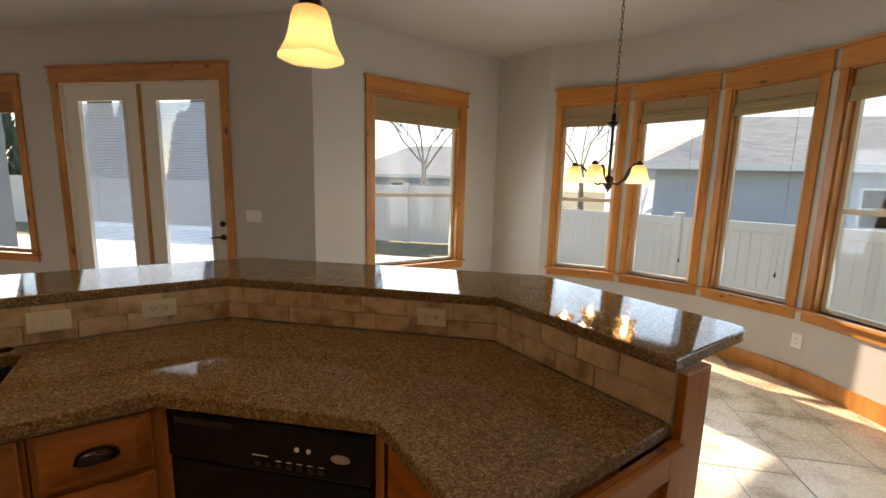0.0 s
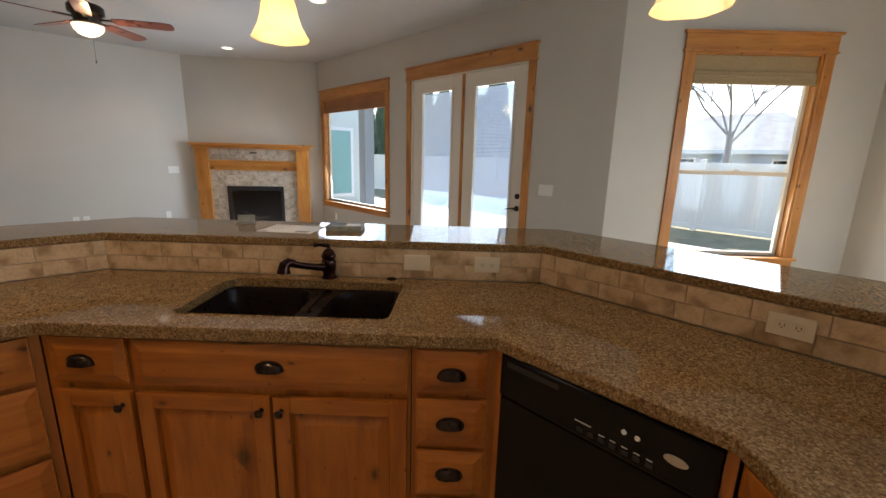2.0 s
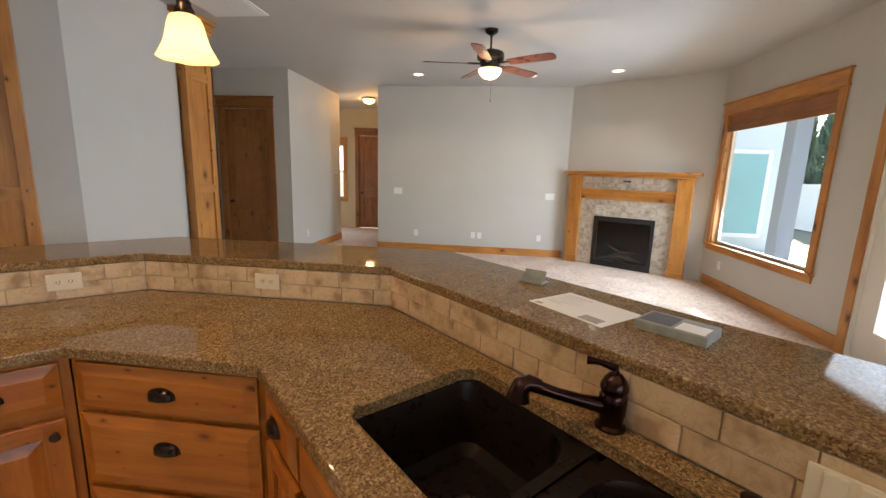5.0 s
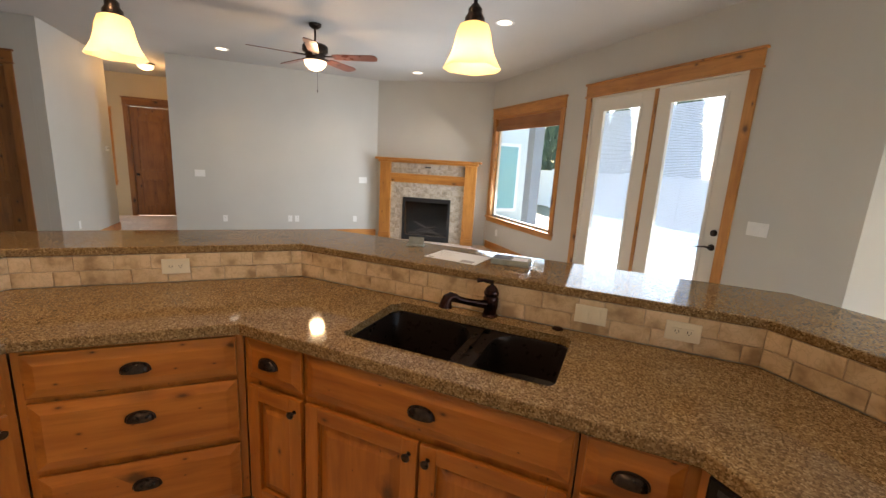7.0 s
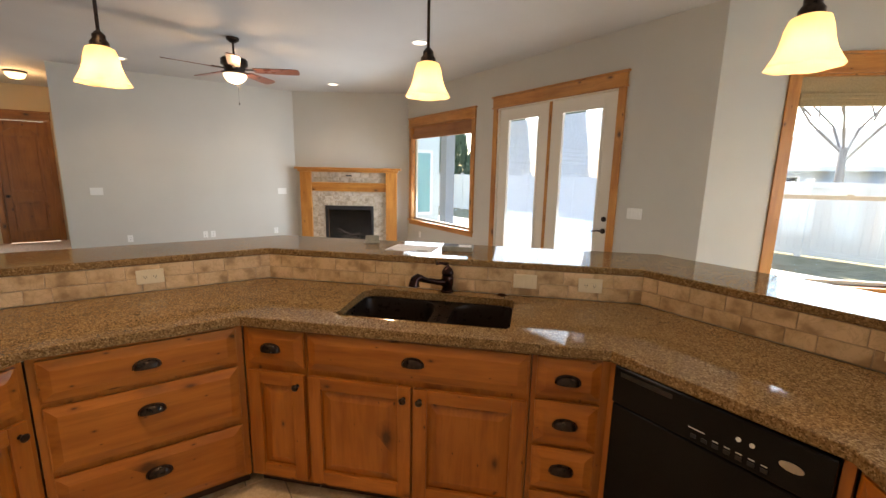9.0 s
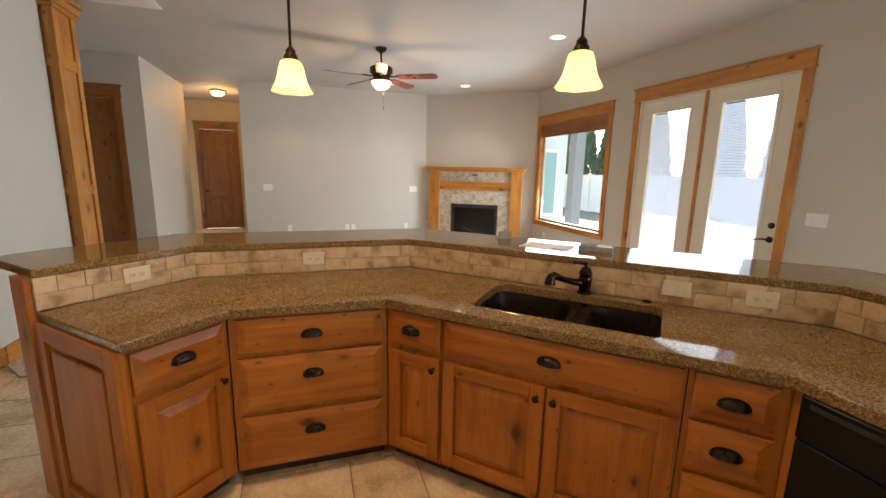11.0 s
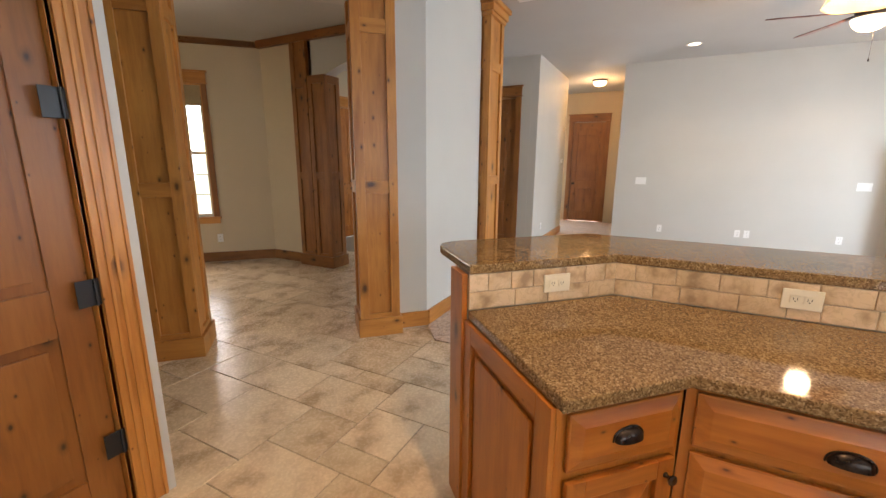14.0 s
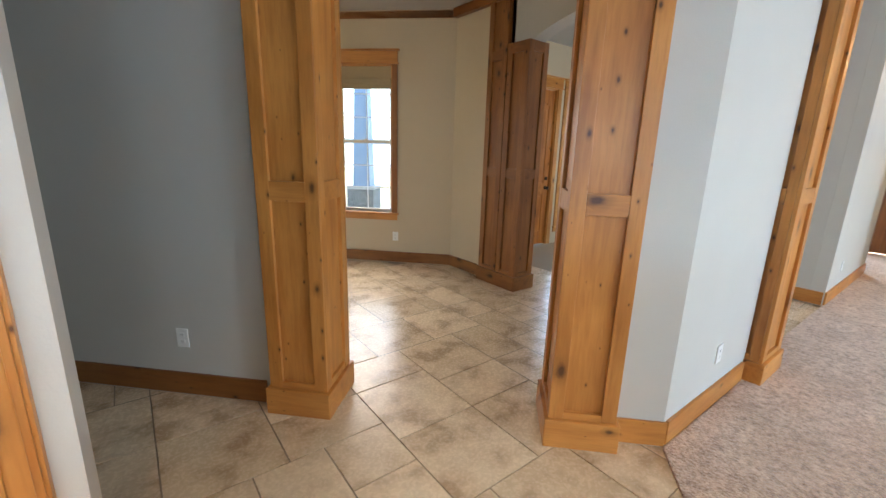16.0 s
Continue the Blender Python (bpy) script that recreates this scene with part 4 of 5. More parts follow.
def carcass(name, m, w, label, depth=0.60, open_front=None):
    t = thing(name, m, label, "cabinet", "kitchen base cabinets")
    bm = bmesh.new()
    box(bm, 0.002, w - 0.002, 0.004, 0.02, 0.085, 0.874)
    part("face_frame", bm, CAB, t)
    part("body", B(0.004, w - 0.004, 0.021, depth, 0.085, 0.62 if open_front else 0.872), RECESS_SHADE if open_front else CAB, t)
    part("toe_kick", B(0.004, w - 0.004, 0.075, 0.09, 0.0, 0.085), RECESS_SHADE, t)
    return t


FACE = offset_line(0.032)


def seg_frame(i):
    p, q = Vector(FACE[i]), Vector(FACE[i + 1])
    d = (q - p).normalized()
    return p, d, (q - p).length, math.degrees(math.atan2(d.y, d.x))


# end cabinet of one drawer over one door
p, d, L, ang = seg_frame(0)
c = carcass("base_cabinet", face(p.x, p.y, ang), L, "narrow alder base cabinet with one drawer and one door", 0.40)
fr_ = slab_front(c, "drawer_front", 0.035, L - 0.03, 0.682, 0.856, CAB_X)
cup_pull(fr_, L / 2, 0.772, -0.0245)
panel_front(c, 0.035, L - 0.03, 0.115, 0.652, 1)
# the panelled end
EW = 0.655 - 0.02


def end_panel(c, at, y):
    """Framed panel on the side of a cabinet, in the frame of that side."""
    board = part("end_panel", B(0.0, EW, y, y + 0.016, 0, 0.874), CAB, c, "framed side panel")
    board.matrix_basis = c.matrix_basis.inverted() @ at
    for a_, b_ in ((0, 0.075), (EW - 0.075, EW)):
        part("stile", B(a_, b_, y - 0.018, y, 0, 0.874, 0.003), CAB, board)
    for za, zb in ((0.0, 0.11), (0.80, 0.874)):
        part("rail", B(0.075, EW - 0.075, y - 0.018, y, za, zb, 0.003), CAB_X, board)
    part("raised_panel", B(0.11, EW - 0.11, y - 0.012, y, 0.15, 0.765, 0.008), CAB, board)


end_panel(c, face(aa[0][0], aa[0][1], 45), 0.004)

# three wide drawers
p, d, L, ang = seg_frame(1)
c = carcass("base_cabinet", face(p.x, p.y, ang), L, "alder base cabinet with three wide drawers")
for za, zb, zp in ((0.687, 0.856, 0.776), (0.396, 0.667, 0.574), (0.10, 0.371, 0.279)):
    fr_ = slab_front(c, "drawer_front", 0.03, L - 0.03, za, zb, CAB_X)
    cup_pull(fr_, L / 2 - 0.002, zp - 0.006, -0.0245)

# the sink run: narrow unit, sink base, three small drawers
p, d, L, ang = seg_frame(2)


def run(u0, u1, label, depth=0.6, hollow=False):
    at = p + d * u0
    return carcass("base_cabinet", face(at.x, at.y, ang), u1 - u0, label, depth, hollow), u1 - u0


u1, u2 = 0.32, 1.315
c, w = run(0.0, u1, "narrow alder base cabinet beside the sink base", 0.38)
fr_ = slab_front(c, "drawer_front", 0.03, w - 0.01, 0.682, 0.856, CAB_X)
cup_pull(fr_, 0.155, 0.772, -0.0245)
panel_front(c, 0.03, w - 0.01, 0.115, 0.652, 1)
c, w = run(u1, u2, "alder sink base cabinet with two doors under a wide false front", 0.6, True)
fr_ = slab_front(c, "false_front", 0.012, w - 0.012, 0.682, 0.856, CAB_X)
cup_pull(fr_, w * 0.505, 0.772, -0.0245)
panel_front(c, 0.012, w / 2 - 0.006, 0.115, 0.652, 1)
panel_front(c, w / 2 + 0.006, w - 0.012, 0.115, 0.652, -1)
c, w = run(u2, L, "alder base cabinet with three small drawers", 0.38)
for za, zb, zp in ((0.685, 0.856, 0.768), (0.475, 0.666, 0.577), (0.265, 0.456, 0.37)):
    fr_ = slab_front(c, "drawer_front", 0.02, w - 0.035, za, zb, CAB_X)
    cup_pull(fr_, w / 2 - 0.01, zp, -0.0245)
slab_front(c, "drawer_front", 0.02, w - 0.035, 0.105, 0.246, CAB_X)

# dishwasher
p, d, L, ang = seg_frame(3)
dw = thing("dishwasher", face(p.x, p.y, ang), "glossy black built-in dishwasher with a button panel", "dishwasher")
part("filler_strip", B(0.003, 0.028, -0.012, 0.02, 0.08, 0.874), CAB, dw)
part("filler_strip", B(L - 0.028, L - 0.003, -0.012, 0.02, 0.08, 0.874), CAB, dw)
part("door_panel", B(0.032, L - 0.032, -0.025, 0.02, 0.11, 0.71, 0.006), BLACK, dw)
cp = part("control_panel", B(0.032, L - 0.032, -0.032, 0.02, 0.716, 0.868, 0.008), BLACK, dw)
part("body", B(0.032, L - 0.032, 0.021, 0.55, 0.08, 0.868), BLACKM, dw)
part("handle_recess", B(0.06, 0.25, -0.0335, -0.031, 0.83, 0.848, 0.001), BLACKM, cp)
part("badge", lathe(bmesh.new(), [(0.001, 0), (0.022, 0), (0.022, 0.002), (0.001, 0.002)], 20, pose(L - 0.12, -0.0325, 0.79, 90) @ Matrix.Diagonal((1.3, 0.6, 1, 1))), STEEL, cp, "oval steel badge")
for k in range(7):
    part("button", B(0.32 + 0.032 * k, 0.338 + 0.032 * k, -0.036, -0.032, 0.735, 0.748, 0.002), BLACKM, cp)
    if k > 1:
        part("legend_bar", B(0.32 + 0.032 * k, 0.336 + 0.032 * k, -0.0328, -0.0322, 0.754, 0.757), WHITEP, cp)
for k in range(2):
    part("indicator", lathe(bmesh.new(), [(0.001, 0), (0.007, 0), (0.007, 0.003), (0.001, 0.003)], 12, pose(0.45 + 0.035 * k, -0.032, 0.80, 90)), WHITEP, cp)
part("legend_bar", B(0.31, 0.36, -0.0328, -0.0322, 0.764, 0.767), WHITEP, cp)

# far leg beside the nook
p, d, L, ang = seg_frame(4)
c = carcass("base_cabinet", face(p.x, p.y, ang), L, "narrow alder base cabinet beside the dishwasher", 0.40)
fr_ = slab_front(c, "drawer_front", 0.03, L - 0.035, 0.682, 0.856, CAB_X)
cup_pull(fr_, L / 2, 0.772, -0.0245)
panel_front(c, 0.03, L - 0.035, 0.115, 0.652, -1)
end_panel(c, face(FACE[5][0], FACE[5][1], 45), -0.022)

# sink
sink = thing("sink", pose(SINK_C.x, SINK_C.y, 0, 0, 0, 45), "dark undermount double bowl kitchen sink", "sink")


def bowl(x0, x1, y0, y1, depth, name, radii):
    """A bowl with a flange under the worktop; one corner radius for each corner."""
    bm = bmesh.new()

    def ring(inset, z, rs):
        return [bm.verts.new((px, py, z)) for px, py in rounded(x0 + inset, x1 - inset, y0 + inset, y1 - inset, rs)]
    small = tuple(max(0.03, r - 0.03) for r in radii)
    rings = [ring(-0.03, 0.8735, (0.03,) * 4), ring(0.0, 0.8735, radii), ring(0.004, 0.862, radii), ring(0.018, 0.874 - depth + 0.03, radii), ring(0.05, 0.874 - depth, small)]
    for a, b in zip(rings, rings[1:]):
        for i in range(24):
            bm.faces.new((a[i], a[(i + 1) % 24], b[(i + 1) % 24], b[i]))
    bm.faces.new(rings[-1])
    bmesh.ops.recalc_face_normals(bm, faces=bm.faces)
    o = part(name, bm, SINKM, sink, "", True)
    cx, cy = (x0 + x1) / 2, (y0 + y1) / 2 + 0.03
    part("drain", lathe(bmesh.new(), [(0.001, 0), (0.03, 0.0), (0.036, 0.003), (0.042, 0.003), (0.044, 0.0)], 20, pose(cx, cy, 0.875 - depth)), BRONZE, o, "dark drain ring", True)
    return o


bowl(-hw, 0.012, -hd, hd, 0.23, "large_bowl", (0.14, 0.06, 0.06, 0.06))
bowl(0.10, hw, -hd, hd, 0.19, "small_bowl", (0.06, 0.12, 0.06, 0.06))
part("divider", B(0.010, 0.102, -hd, hd, 0.70, 0.866, 0.03), SINKM, sink)

# faucet
fx, fy = seg_pt(0.038, 0.287)
fc = thing("faucet", pose(fx, fy, 0.915, 0, 0, 45), "dark oil-rubbed bronze single lever kitchen faucet", "faucet")
part("body", lathe(bmesh.new(), [(0.001, 0), (0.037, 0), (0.037, 0.006), (0.030, 0.012), (0.029, 0.03), (0.033, 0.04), (0.034, 0.085), (0.029, 0.095), (0.034, 0.102), (0.034, 0.112), (0.026, 0.13), (0.016, 0.142), (0.001, 0.146)], 22), FAUCET, fc, "", True)
part("spout", tube(bmesh.new(), [(-0.012, -0.010, 0.055), (-0.05, -0.06, 0.068), (-0.09, -0.115, 0.088), (-0.125, -0.165, 0.11)], [0.021, 0.0165, 0.015, 0.017], 14), FAUCET, fc, "", True)
part("spray_head", tube(bmesh.new(), [(-0.112, -0.147, 0.106), (-0.128, -0.170, 0.115), (-0.138, -0.183, 0.108), (-0.142, -0.188, 0.088), (-0.143, -0.189, 0.072)], [0.017, 0.021, 0.024, 0.026, 0.030], 14), FAUCET, fc, "", True)
part("lever", tube(bmesh.new(), [(0.0, 0.0, 0.142), (0.0, 0.0, 0.158), (-0.035, -0.02, 0.166), (-0.06, -0.035, 0.166)], [0.012, 0.011, 0.008, 0.011], 12), FAUCET, fc, "", True)
hx, hy = seg_pt(0.34, 0.29)
hc = part("hole_cover", lathe(bmesh.new(), [(0.001, 0.0), (0.024, 0.0), (0.024, 0.004), (0.018, 0.008), (0.001, 0.009)], 20), FAUCET, None, "", True)
hc.location = (hx, hy, 0.9155)
tagged(hc, "small round dark bronze faucet hole cover on the worktop", "hole cover")

# papers on the bar
def sheet(name, x, y, z, deg, w, h, t, mat, label, cat):
    o = thing(name, pose(x, y, z, 0, 0, deg), label, cat)
    part("sheet", B(-w / 2, w / 2, -h / 2, h / 2, 0, t, min(0.001, t / 3)), mat, o)
    return o


GREYT = plain("pale_print", (0.38, 0.36, 0.34), 0.7)
fl = sheet("flyer", -1.945, 1.265, 1.1005, 40, 0.29, 0.215, 0.0015, PAPER, "white printed flyer lying on the bar", "flyer")
for k in range(6):
    part("text_line", B(-0.125, -0.02 - 0.02 * (k % 3), 0.075 - 0.022 * k - 0.002, 0.075 - 0.022 * k, 0.0015, 0.0018), GREYT if k else REDINK, fl)
part("photo", B(0.05, 0.12, -0.095, -0.05, 0.0015, 0.002), GREYT, fl)
part("photo", B(-0.13, -0.10, -0.10, -0.08, 0.0015, 0.002), GREYT, fl)
bo = thing("brochure_box", pose(-1.775, 1.487, 1.1005, 0, 0, 48), "flat grey stack of brochures lying on the bar", "brochures")
GREYB = plain("grey_card", (0.30, 0.31, 0.27), 0.6, 0, 0.3, 25)
part("stack", B(-0.095, 0.095, -0.062, 0.062, 0, 0.026, 0.002), GREYB, bo)
part("cover", B(-0.093, 0.093, -0.06, 0.06, 0.026, 0.0275), GREYB, bo)
part("picture_block", B(-0.085, 0.0, -0.05, 0.05, 0.0275, 0.028), INK, bo)
part("white_block", B(0.01, 0.085, -0.05, 0.02, 0.0275, 0.028), PAPER, bo)
cards = thing("card_holder", pose(-2.26, 1.13, 1.1005, 0, 0, 60), "small clear holder with grey cards on the bar", "card holder")
part("base", B(-0.05, 0.05, -0.03, 0.03, 0, 0.008, 0.002), GREYB, cards)
part("card", B(-0.045, 0.045, -0.004, 0.004, 0.008, 0.05, 0.001, Matrix.Rotation(radians(-20), 4, "X")), GREYB, cards)

# ---------------------------------------------------------------- fireplace
FA = math.degrees(math.atan2(4.175 - 2.28, -7.2 + 8.476))
fp = thing("fireplace", face((-8.476 - 7.2) / 2 - 0.02, (2.28 + 4.175) / 2 - 0.03, FA), "corner gas fireplace with alder mantel and stone tile surround", "fireplace")
bb_ = bmesh.new()
for x0, x1, za, zb in ((-0.96, -0.44, 0, 1.6), (0.44, 0.96, 0, 1.6), (-0.44, 0.44, 0.80, 1.6), (-0.44, 0.44, 0, 0.12)):
    box(bb_, x0, x1, -0.10, 0.05, za, zb)
part("back_board", bb_, TRIM, fp)
for s in (-1, 1):
    x = s * 0.86
    part("pilaster", B(x - 0.11, x + 0.11, -0.17, -0.10, 0, 1.55, 0.004), TRIM, fp)
    part("plinth", B(x - 0.12, x + 0.12, -0.18, -0.10, 0, 0.14, 0.004), TRIM_X, fp)
part("mantel_shelf", B(-1.05, 1.05, -0.25, 0.0, 1.60, 1.64, 0.006), TRIM_X, fp)
part("mantel_moulding", B(-1.0, 1.0, -0.21, -0.10, 1.55, 1.60, 0.012), TRIM_X, fp)
part("lower_shelf", B(-0.75, 0.75, -0.20, -0.10, 1.31, 1.345, 0.006), TRIM_X, fp)
part("lintel_board", B(-0.75, 0.75, -0.145, -0.10, 1.17, 1.31, 0.004), TRIM_X, fp)
gb_ = bmesh.new()
for x0, x1, za, zb in ((-0.75, -0.45, 0, 1.55), (0.45, 0.75, 0, 1.55), (-0.45, 0.45, 0.84, 1.55), (-0.45, 0.45, 0, 0.08)):
    box(gb_, x0, x1, -0.104, -0.10, za, zb)
part("grout_bed", gb_, SGROUT, fp)


def fire_tiles():
    r2 = random.Random(9)
    for x0, x1, za, zb in ((-0.75, -0.49, 0.03, 1.17), (0.49, 0.75, 0.03, 1.17), (-0.49, 0.49, 0.88, 1.17), (-0.75, 0.75, 1.345, 1.55)):
        nz = max(1, round((zb - za) / 0.10))
        for j in range(nz):
            x = x0
            while x < x1 - 0.01:
                w = min(r2.choice((0.1, 0.15, 0.15, 0.2)), x1 - x)
                if x1 - x - w < 0.05:
                    w = x1 - x
                h = (zb - za) / nz
                part("tile", B(x + 0.002, x + w - 0.002, -0.112 + r2.uniform(0, 0.002), -0.103, za + j * h + 0.002, za + (j + 1) * h - 0.002, 0.003), STONEF, fp)
                x += w


part("vent_slot", B(-0.06, 0.06, -0.116, -0.10, 1.47, 1.495), BLACKM, fp)
fbx = bmesh.new()
box(fbx, -0.49, -0.44, -0.13, -0.09, 0.02, 0.88, 0.004)
box(fbx, 0.44, 0.49, -0.13, -0.09, 0.02, 0.88, 0.004)
box(fbx, -0.44, 0.44, -0.13, -0.09, 0.80, 0.88, 0.004)
box(fbx, -0.44, 0.44, -0.13, -0.09, 0.02, 0.12, 0.004)
part("firebox_frame", fbx, BLACKM, fp)
part("firebox_back", B(-0.44, 0.44, -0.03, -0.02, 0.12, 0.80), BLACKM, fp)
g = part("firebox_glass", B(-0.44, 0.44, -0.128, -0.125, 0.12, 0.80), glass("smoked_glass", (0.6, 0.6, 0.61), 0.6), fp)
LOG = plain("ash_grey_log", (0.34, 0.27, 0.21), 0.9, 0, 0.6, 22)
for x, z, tl, rad in ((-0.15, 0.17, 8, 0.034), (0.16, 0.18, -9, 0.036), (0.0, 0.25, 16, 0.03), (-0.05, 0.30, -24, 0.026)):
    rise = 0.2 * math.tan(radians(tl))
    part("log", tube(bmesh.new(), [(x - 0.2, -0.075, z - rise), (x - 0.05, -0.07, z - rise * 0.2), (x + 0.08, -0.078, z + rise * 0.5), (x + 0.2, -0.075, z + rise)], [rad * 0.8, rad, rad * 0.9, rad * 0.75]), LOG, fp, "", True)

# ---------------------------------------------------------------- switches and outlets on walls
wall_plate("wall_switch", face(-2.24, 4.175, 0) @ pose(0, 0, 1.18), 0.17, 0.118, ["switch"] * 3, "white triple switch plate beside the patio doors", WHITEP)
wall_plate("wall_switch", face(-8.476, -0.885, 90) @ pose(0, 0, 1.17), 0.165, 0.118, ["switch"] * 3, "white triple switch plate on the grey wall", WHITEP)
wall_plate("wall_switch", face(-8.476, 2.0, 90) @ pose(0, 0, 1.155), 0.165, 0.118, ["switch"] * 3, "white triple switch plate near the fireplace", WHITEP)
for y in (-0.52, 0.60, 0.725, 1.847):
    wall_plate("wall_outlet", face(-8.476, y, 90) @ pose(0, 0, 0.365), 0.075, 0.118, ["outlet"], "white wall outlet above the baseboard", WHITEP)
wall_plate("wall_outlet", face(-1.646, -4.314, 135) @ pose(0, 0, 0.38), 0.075, 0.118, ["outlet"], "white wall outlet above the baseboard", WHITEP)
wall_plate("wall_outlet", face(-4.275, -6.275, 135) @ pose(0, 0, 0.36), 0.075, 0.118, ["outlet"], "white wall outlet above the baseboard", WHITEP)
wall_plate("wall_outlet", face(-4.2, -2.38, 180) @ pose(0, 0, 0.36), 0.075, 0.118, ["outlet"], "white wall outlet above the baseboard", WHITEP)
wall_plate("wall_outlet", face(-7.75, -2.41, 180) @ pose(0, 0, 0.36), 0.075, 0.118, ["outlet"], "white wall outlet above the baseboard", WHITEP)
wall_plate("wall_outlet", face(-6.7, 4.175, 0) @ pose(0, 0, 0.36), 0.075, 0.118, ["outlet"], "white wall outlet under the window", WHITEP)
x, y = on_arc(29.4, R_N - 0.002)
wall_plate("wall_outlet", face(x, y, 29.4 - 90) @ pose(0, 0, 0.36), 0.075, 0.118, ["outlet"], "white wall outlet on the curved wall", WHITEP)
th = thing("thermostat", face(-9.15, -2.41, 180) @ pose(0, 0, 1.5), "small white thermostat in the hall", "thermostat")
part("body", B(-0.05, 0.05, -0.025, 0, -0.04, 0.04, 0.005), WHITEP, th)
part("dial_window", B(-0.03, 0.03, -0.026, -0.0245, -0.005, 0.02), GREYB, th)

# ---------------------------------------------------------------- lamps
def bell(bm, r0, r1, h, z, steps=28, wave=0.0):
    """A bell-shaped glass, open below, hanging from z."""
    rings = []
    prof = [(0.30, 0.0), (0.50, 0.06), (0.60, 0.25), (0.66, 0.48), (0.76, 0.70), (0.90, 0.88), (1.0, 1.0)]
    for f, u in prof:
        ring = []
        for i in range(steps):
            a = 2 * math.pi * i / steps
            r = r1 * f * (1 + wave * u * u * math.cos(6 * a))
            ring.append(bm.verts.new((r * math.cos(a), r * math.sin(a), z - h * u + wave * 0.1 * u * math.cos(6 * a))))
        rings.append(ring)
    for a, b in zip(rings, rings[1:]):
        for i in range(steps):
            bm.faces.new((a[i], a[(i + 1) % steps], b[(i + 1) % steps], b[i]))
    bmesh.ops.solidify(bm, geom=bm.faces[:], thickness=0.004)
    return bm


def pendant(x, y, zb):
    t = thing("pendant_lamp", pose(x, y, zb), "lit bell-shaped amber glass pendant on a dark stem", "pendant lamp", "pendants over the counter")
    part("shade", bell(bmesh.new(), 0.04, 0.099, 0.148, 0.148, 30, 0.02), PENDGLASS, t, "glowing frosted bell glass", True)
    part("socket", lathe(bmesh.new(), [(0.001, 0.13), (0.034, 0.137), (0.034, 0.162), (0.024, 0.176), (0.024, 0.19), (0.012, 0.205), (0.001, 0.207)], 18), BRONZE, t, "", True)
    part("stem", tube(bmesh.new(), [(0, 0, 0.20), (0, 0, H - zb - 0.02)], 0.007), BRONZE, t)
    part("canopy", lathe(bmesh.new(), [(0.001, 0), (0.02, 0), (0.06, 0.015), (0.062, 0.028), (0.001, 0.028)], 20, pose(0, 0, H - zb - 0.028)), BRONZE, t, "", True)
    part("bulb", lathe(bmesh.new(), [(0.001, 0.03), (0.018, 0.036), (0.028, 0.058), (0.023, 0.088), (0.014, 0.112), (0.012, 0.135)], 16), BULB, t, "", True)
    lamp("pendant_light", x, y, zb + 0.045, 1.6, 0.03)


for x, y in ((-2.04, -0.17), (-1.40, 1.02), (-0.236, 1.637)):
    pendant(x, y, 1.905)

fan = thing("ceiling_fan", pose(-5.5, 0.84, 0), "dark bronze ceiling fan with five wooden blades and a lit bowl", "ceiling fan")
part("canopy", lathe(bmesh.new(), [(0.001, 3.04), (0.03, 3.04), (0.07, 3.07), (0.075, 3.098), (0.001, 3.098)], 22), BRONZE, fan, "", True)
part("down_rod", tube(bmesh.new(), [(0, 0, 2.88), (0, 0, 3.05)], 0.013), BRONZE, fan)
part("motor", lathe(bmesh.new(), [(0.001, 2.90), (0.04, 2.90), (0.06, 2.885), (0.13, 2.87), (0.15, 2.85), (0.15, 2.79), (0.12, 2.77), (0.11, 2.70), (0.07, 2.685), (0.001, 2.68)], 28), BRONZE, fan, "", True)
part("light_bowl", lathe(bmesh.new(), [(0.13, 2.685), (0.13, 2.67), (0.115, 2.635), (0.075, 2.60), (0.03, 2.585), (0.001, 2.583)], 24), glowing("bowl_glass_lit", (1.0, 0.84, 0.58), 0.6), fan, "glowing glass bowl", True)
FANW = plain("fan_blade_wood", (0.20, 0.055, 0.03), 0.3, 0, 0.3, 8)
for k in range(5):
    bm = bmesh.new()
    r = Matrix.Rotation(radians(72 * k - 9.3), 4, "Z")
    prism(bm, [(0.22, -0.055), (0.30, -0.065), (0.68, -0.075), (0.74, -0.06), (0.755, 0.0), (0.74, 0.06), (0.68, 0.075), (0.30, 0.065), (0.22, 0.055)], -0.004, 0.004)
    bmesh.ops.transform(bm, matrix=r @ pose(0, 0, 2.74, -12), verts=bm.verts)
    bl = part("blade", bm, FANW, fan, "reddish wooden blade")
    part("blade_iron", box(bmesh.new(), 0.10, 0.26, -0.02, 0.02, 2.735, 2.75, 0.004, r), BRONZE, bl)
for dx, zz in ((0.05, 2.36), ):
    part("pull_chain", tube(bmesh.new(), [(dx, 0.02, 2.66), (dx, 0.02, zz)], 0.0015, 6), BRONZE, fan)
    part("chain_fob", lathe(bmesh.new(), [(0.001, zz - 0.03), (0.006, zz - 0.025), (0.007, zz - 0.01), (0.001, zz)], 10, pose(dx, 0.02, 0)), BRONZE, fan)
lamp("fan_light", -5.5, 0.84, 2.52, 6, 0.09)

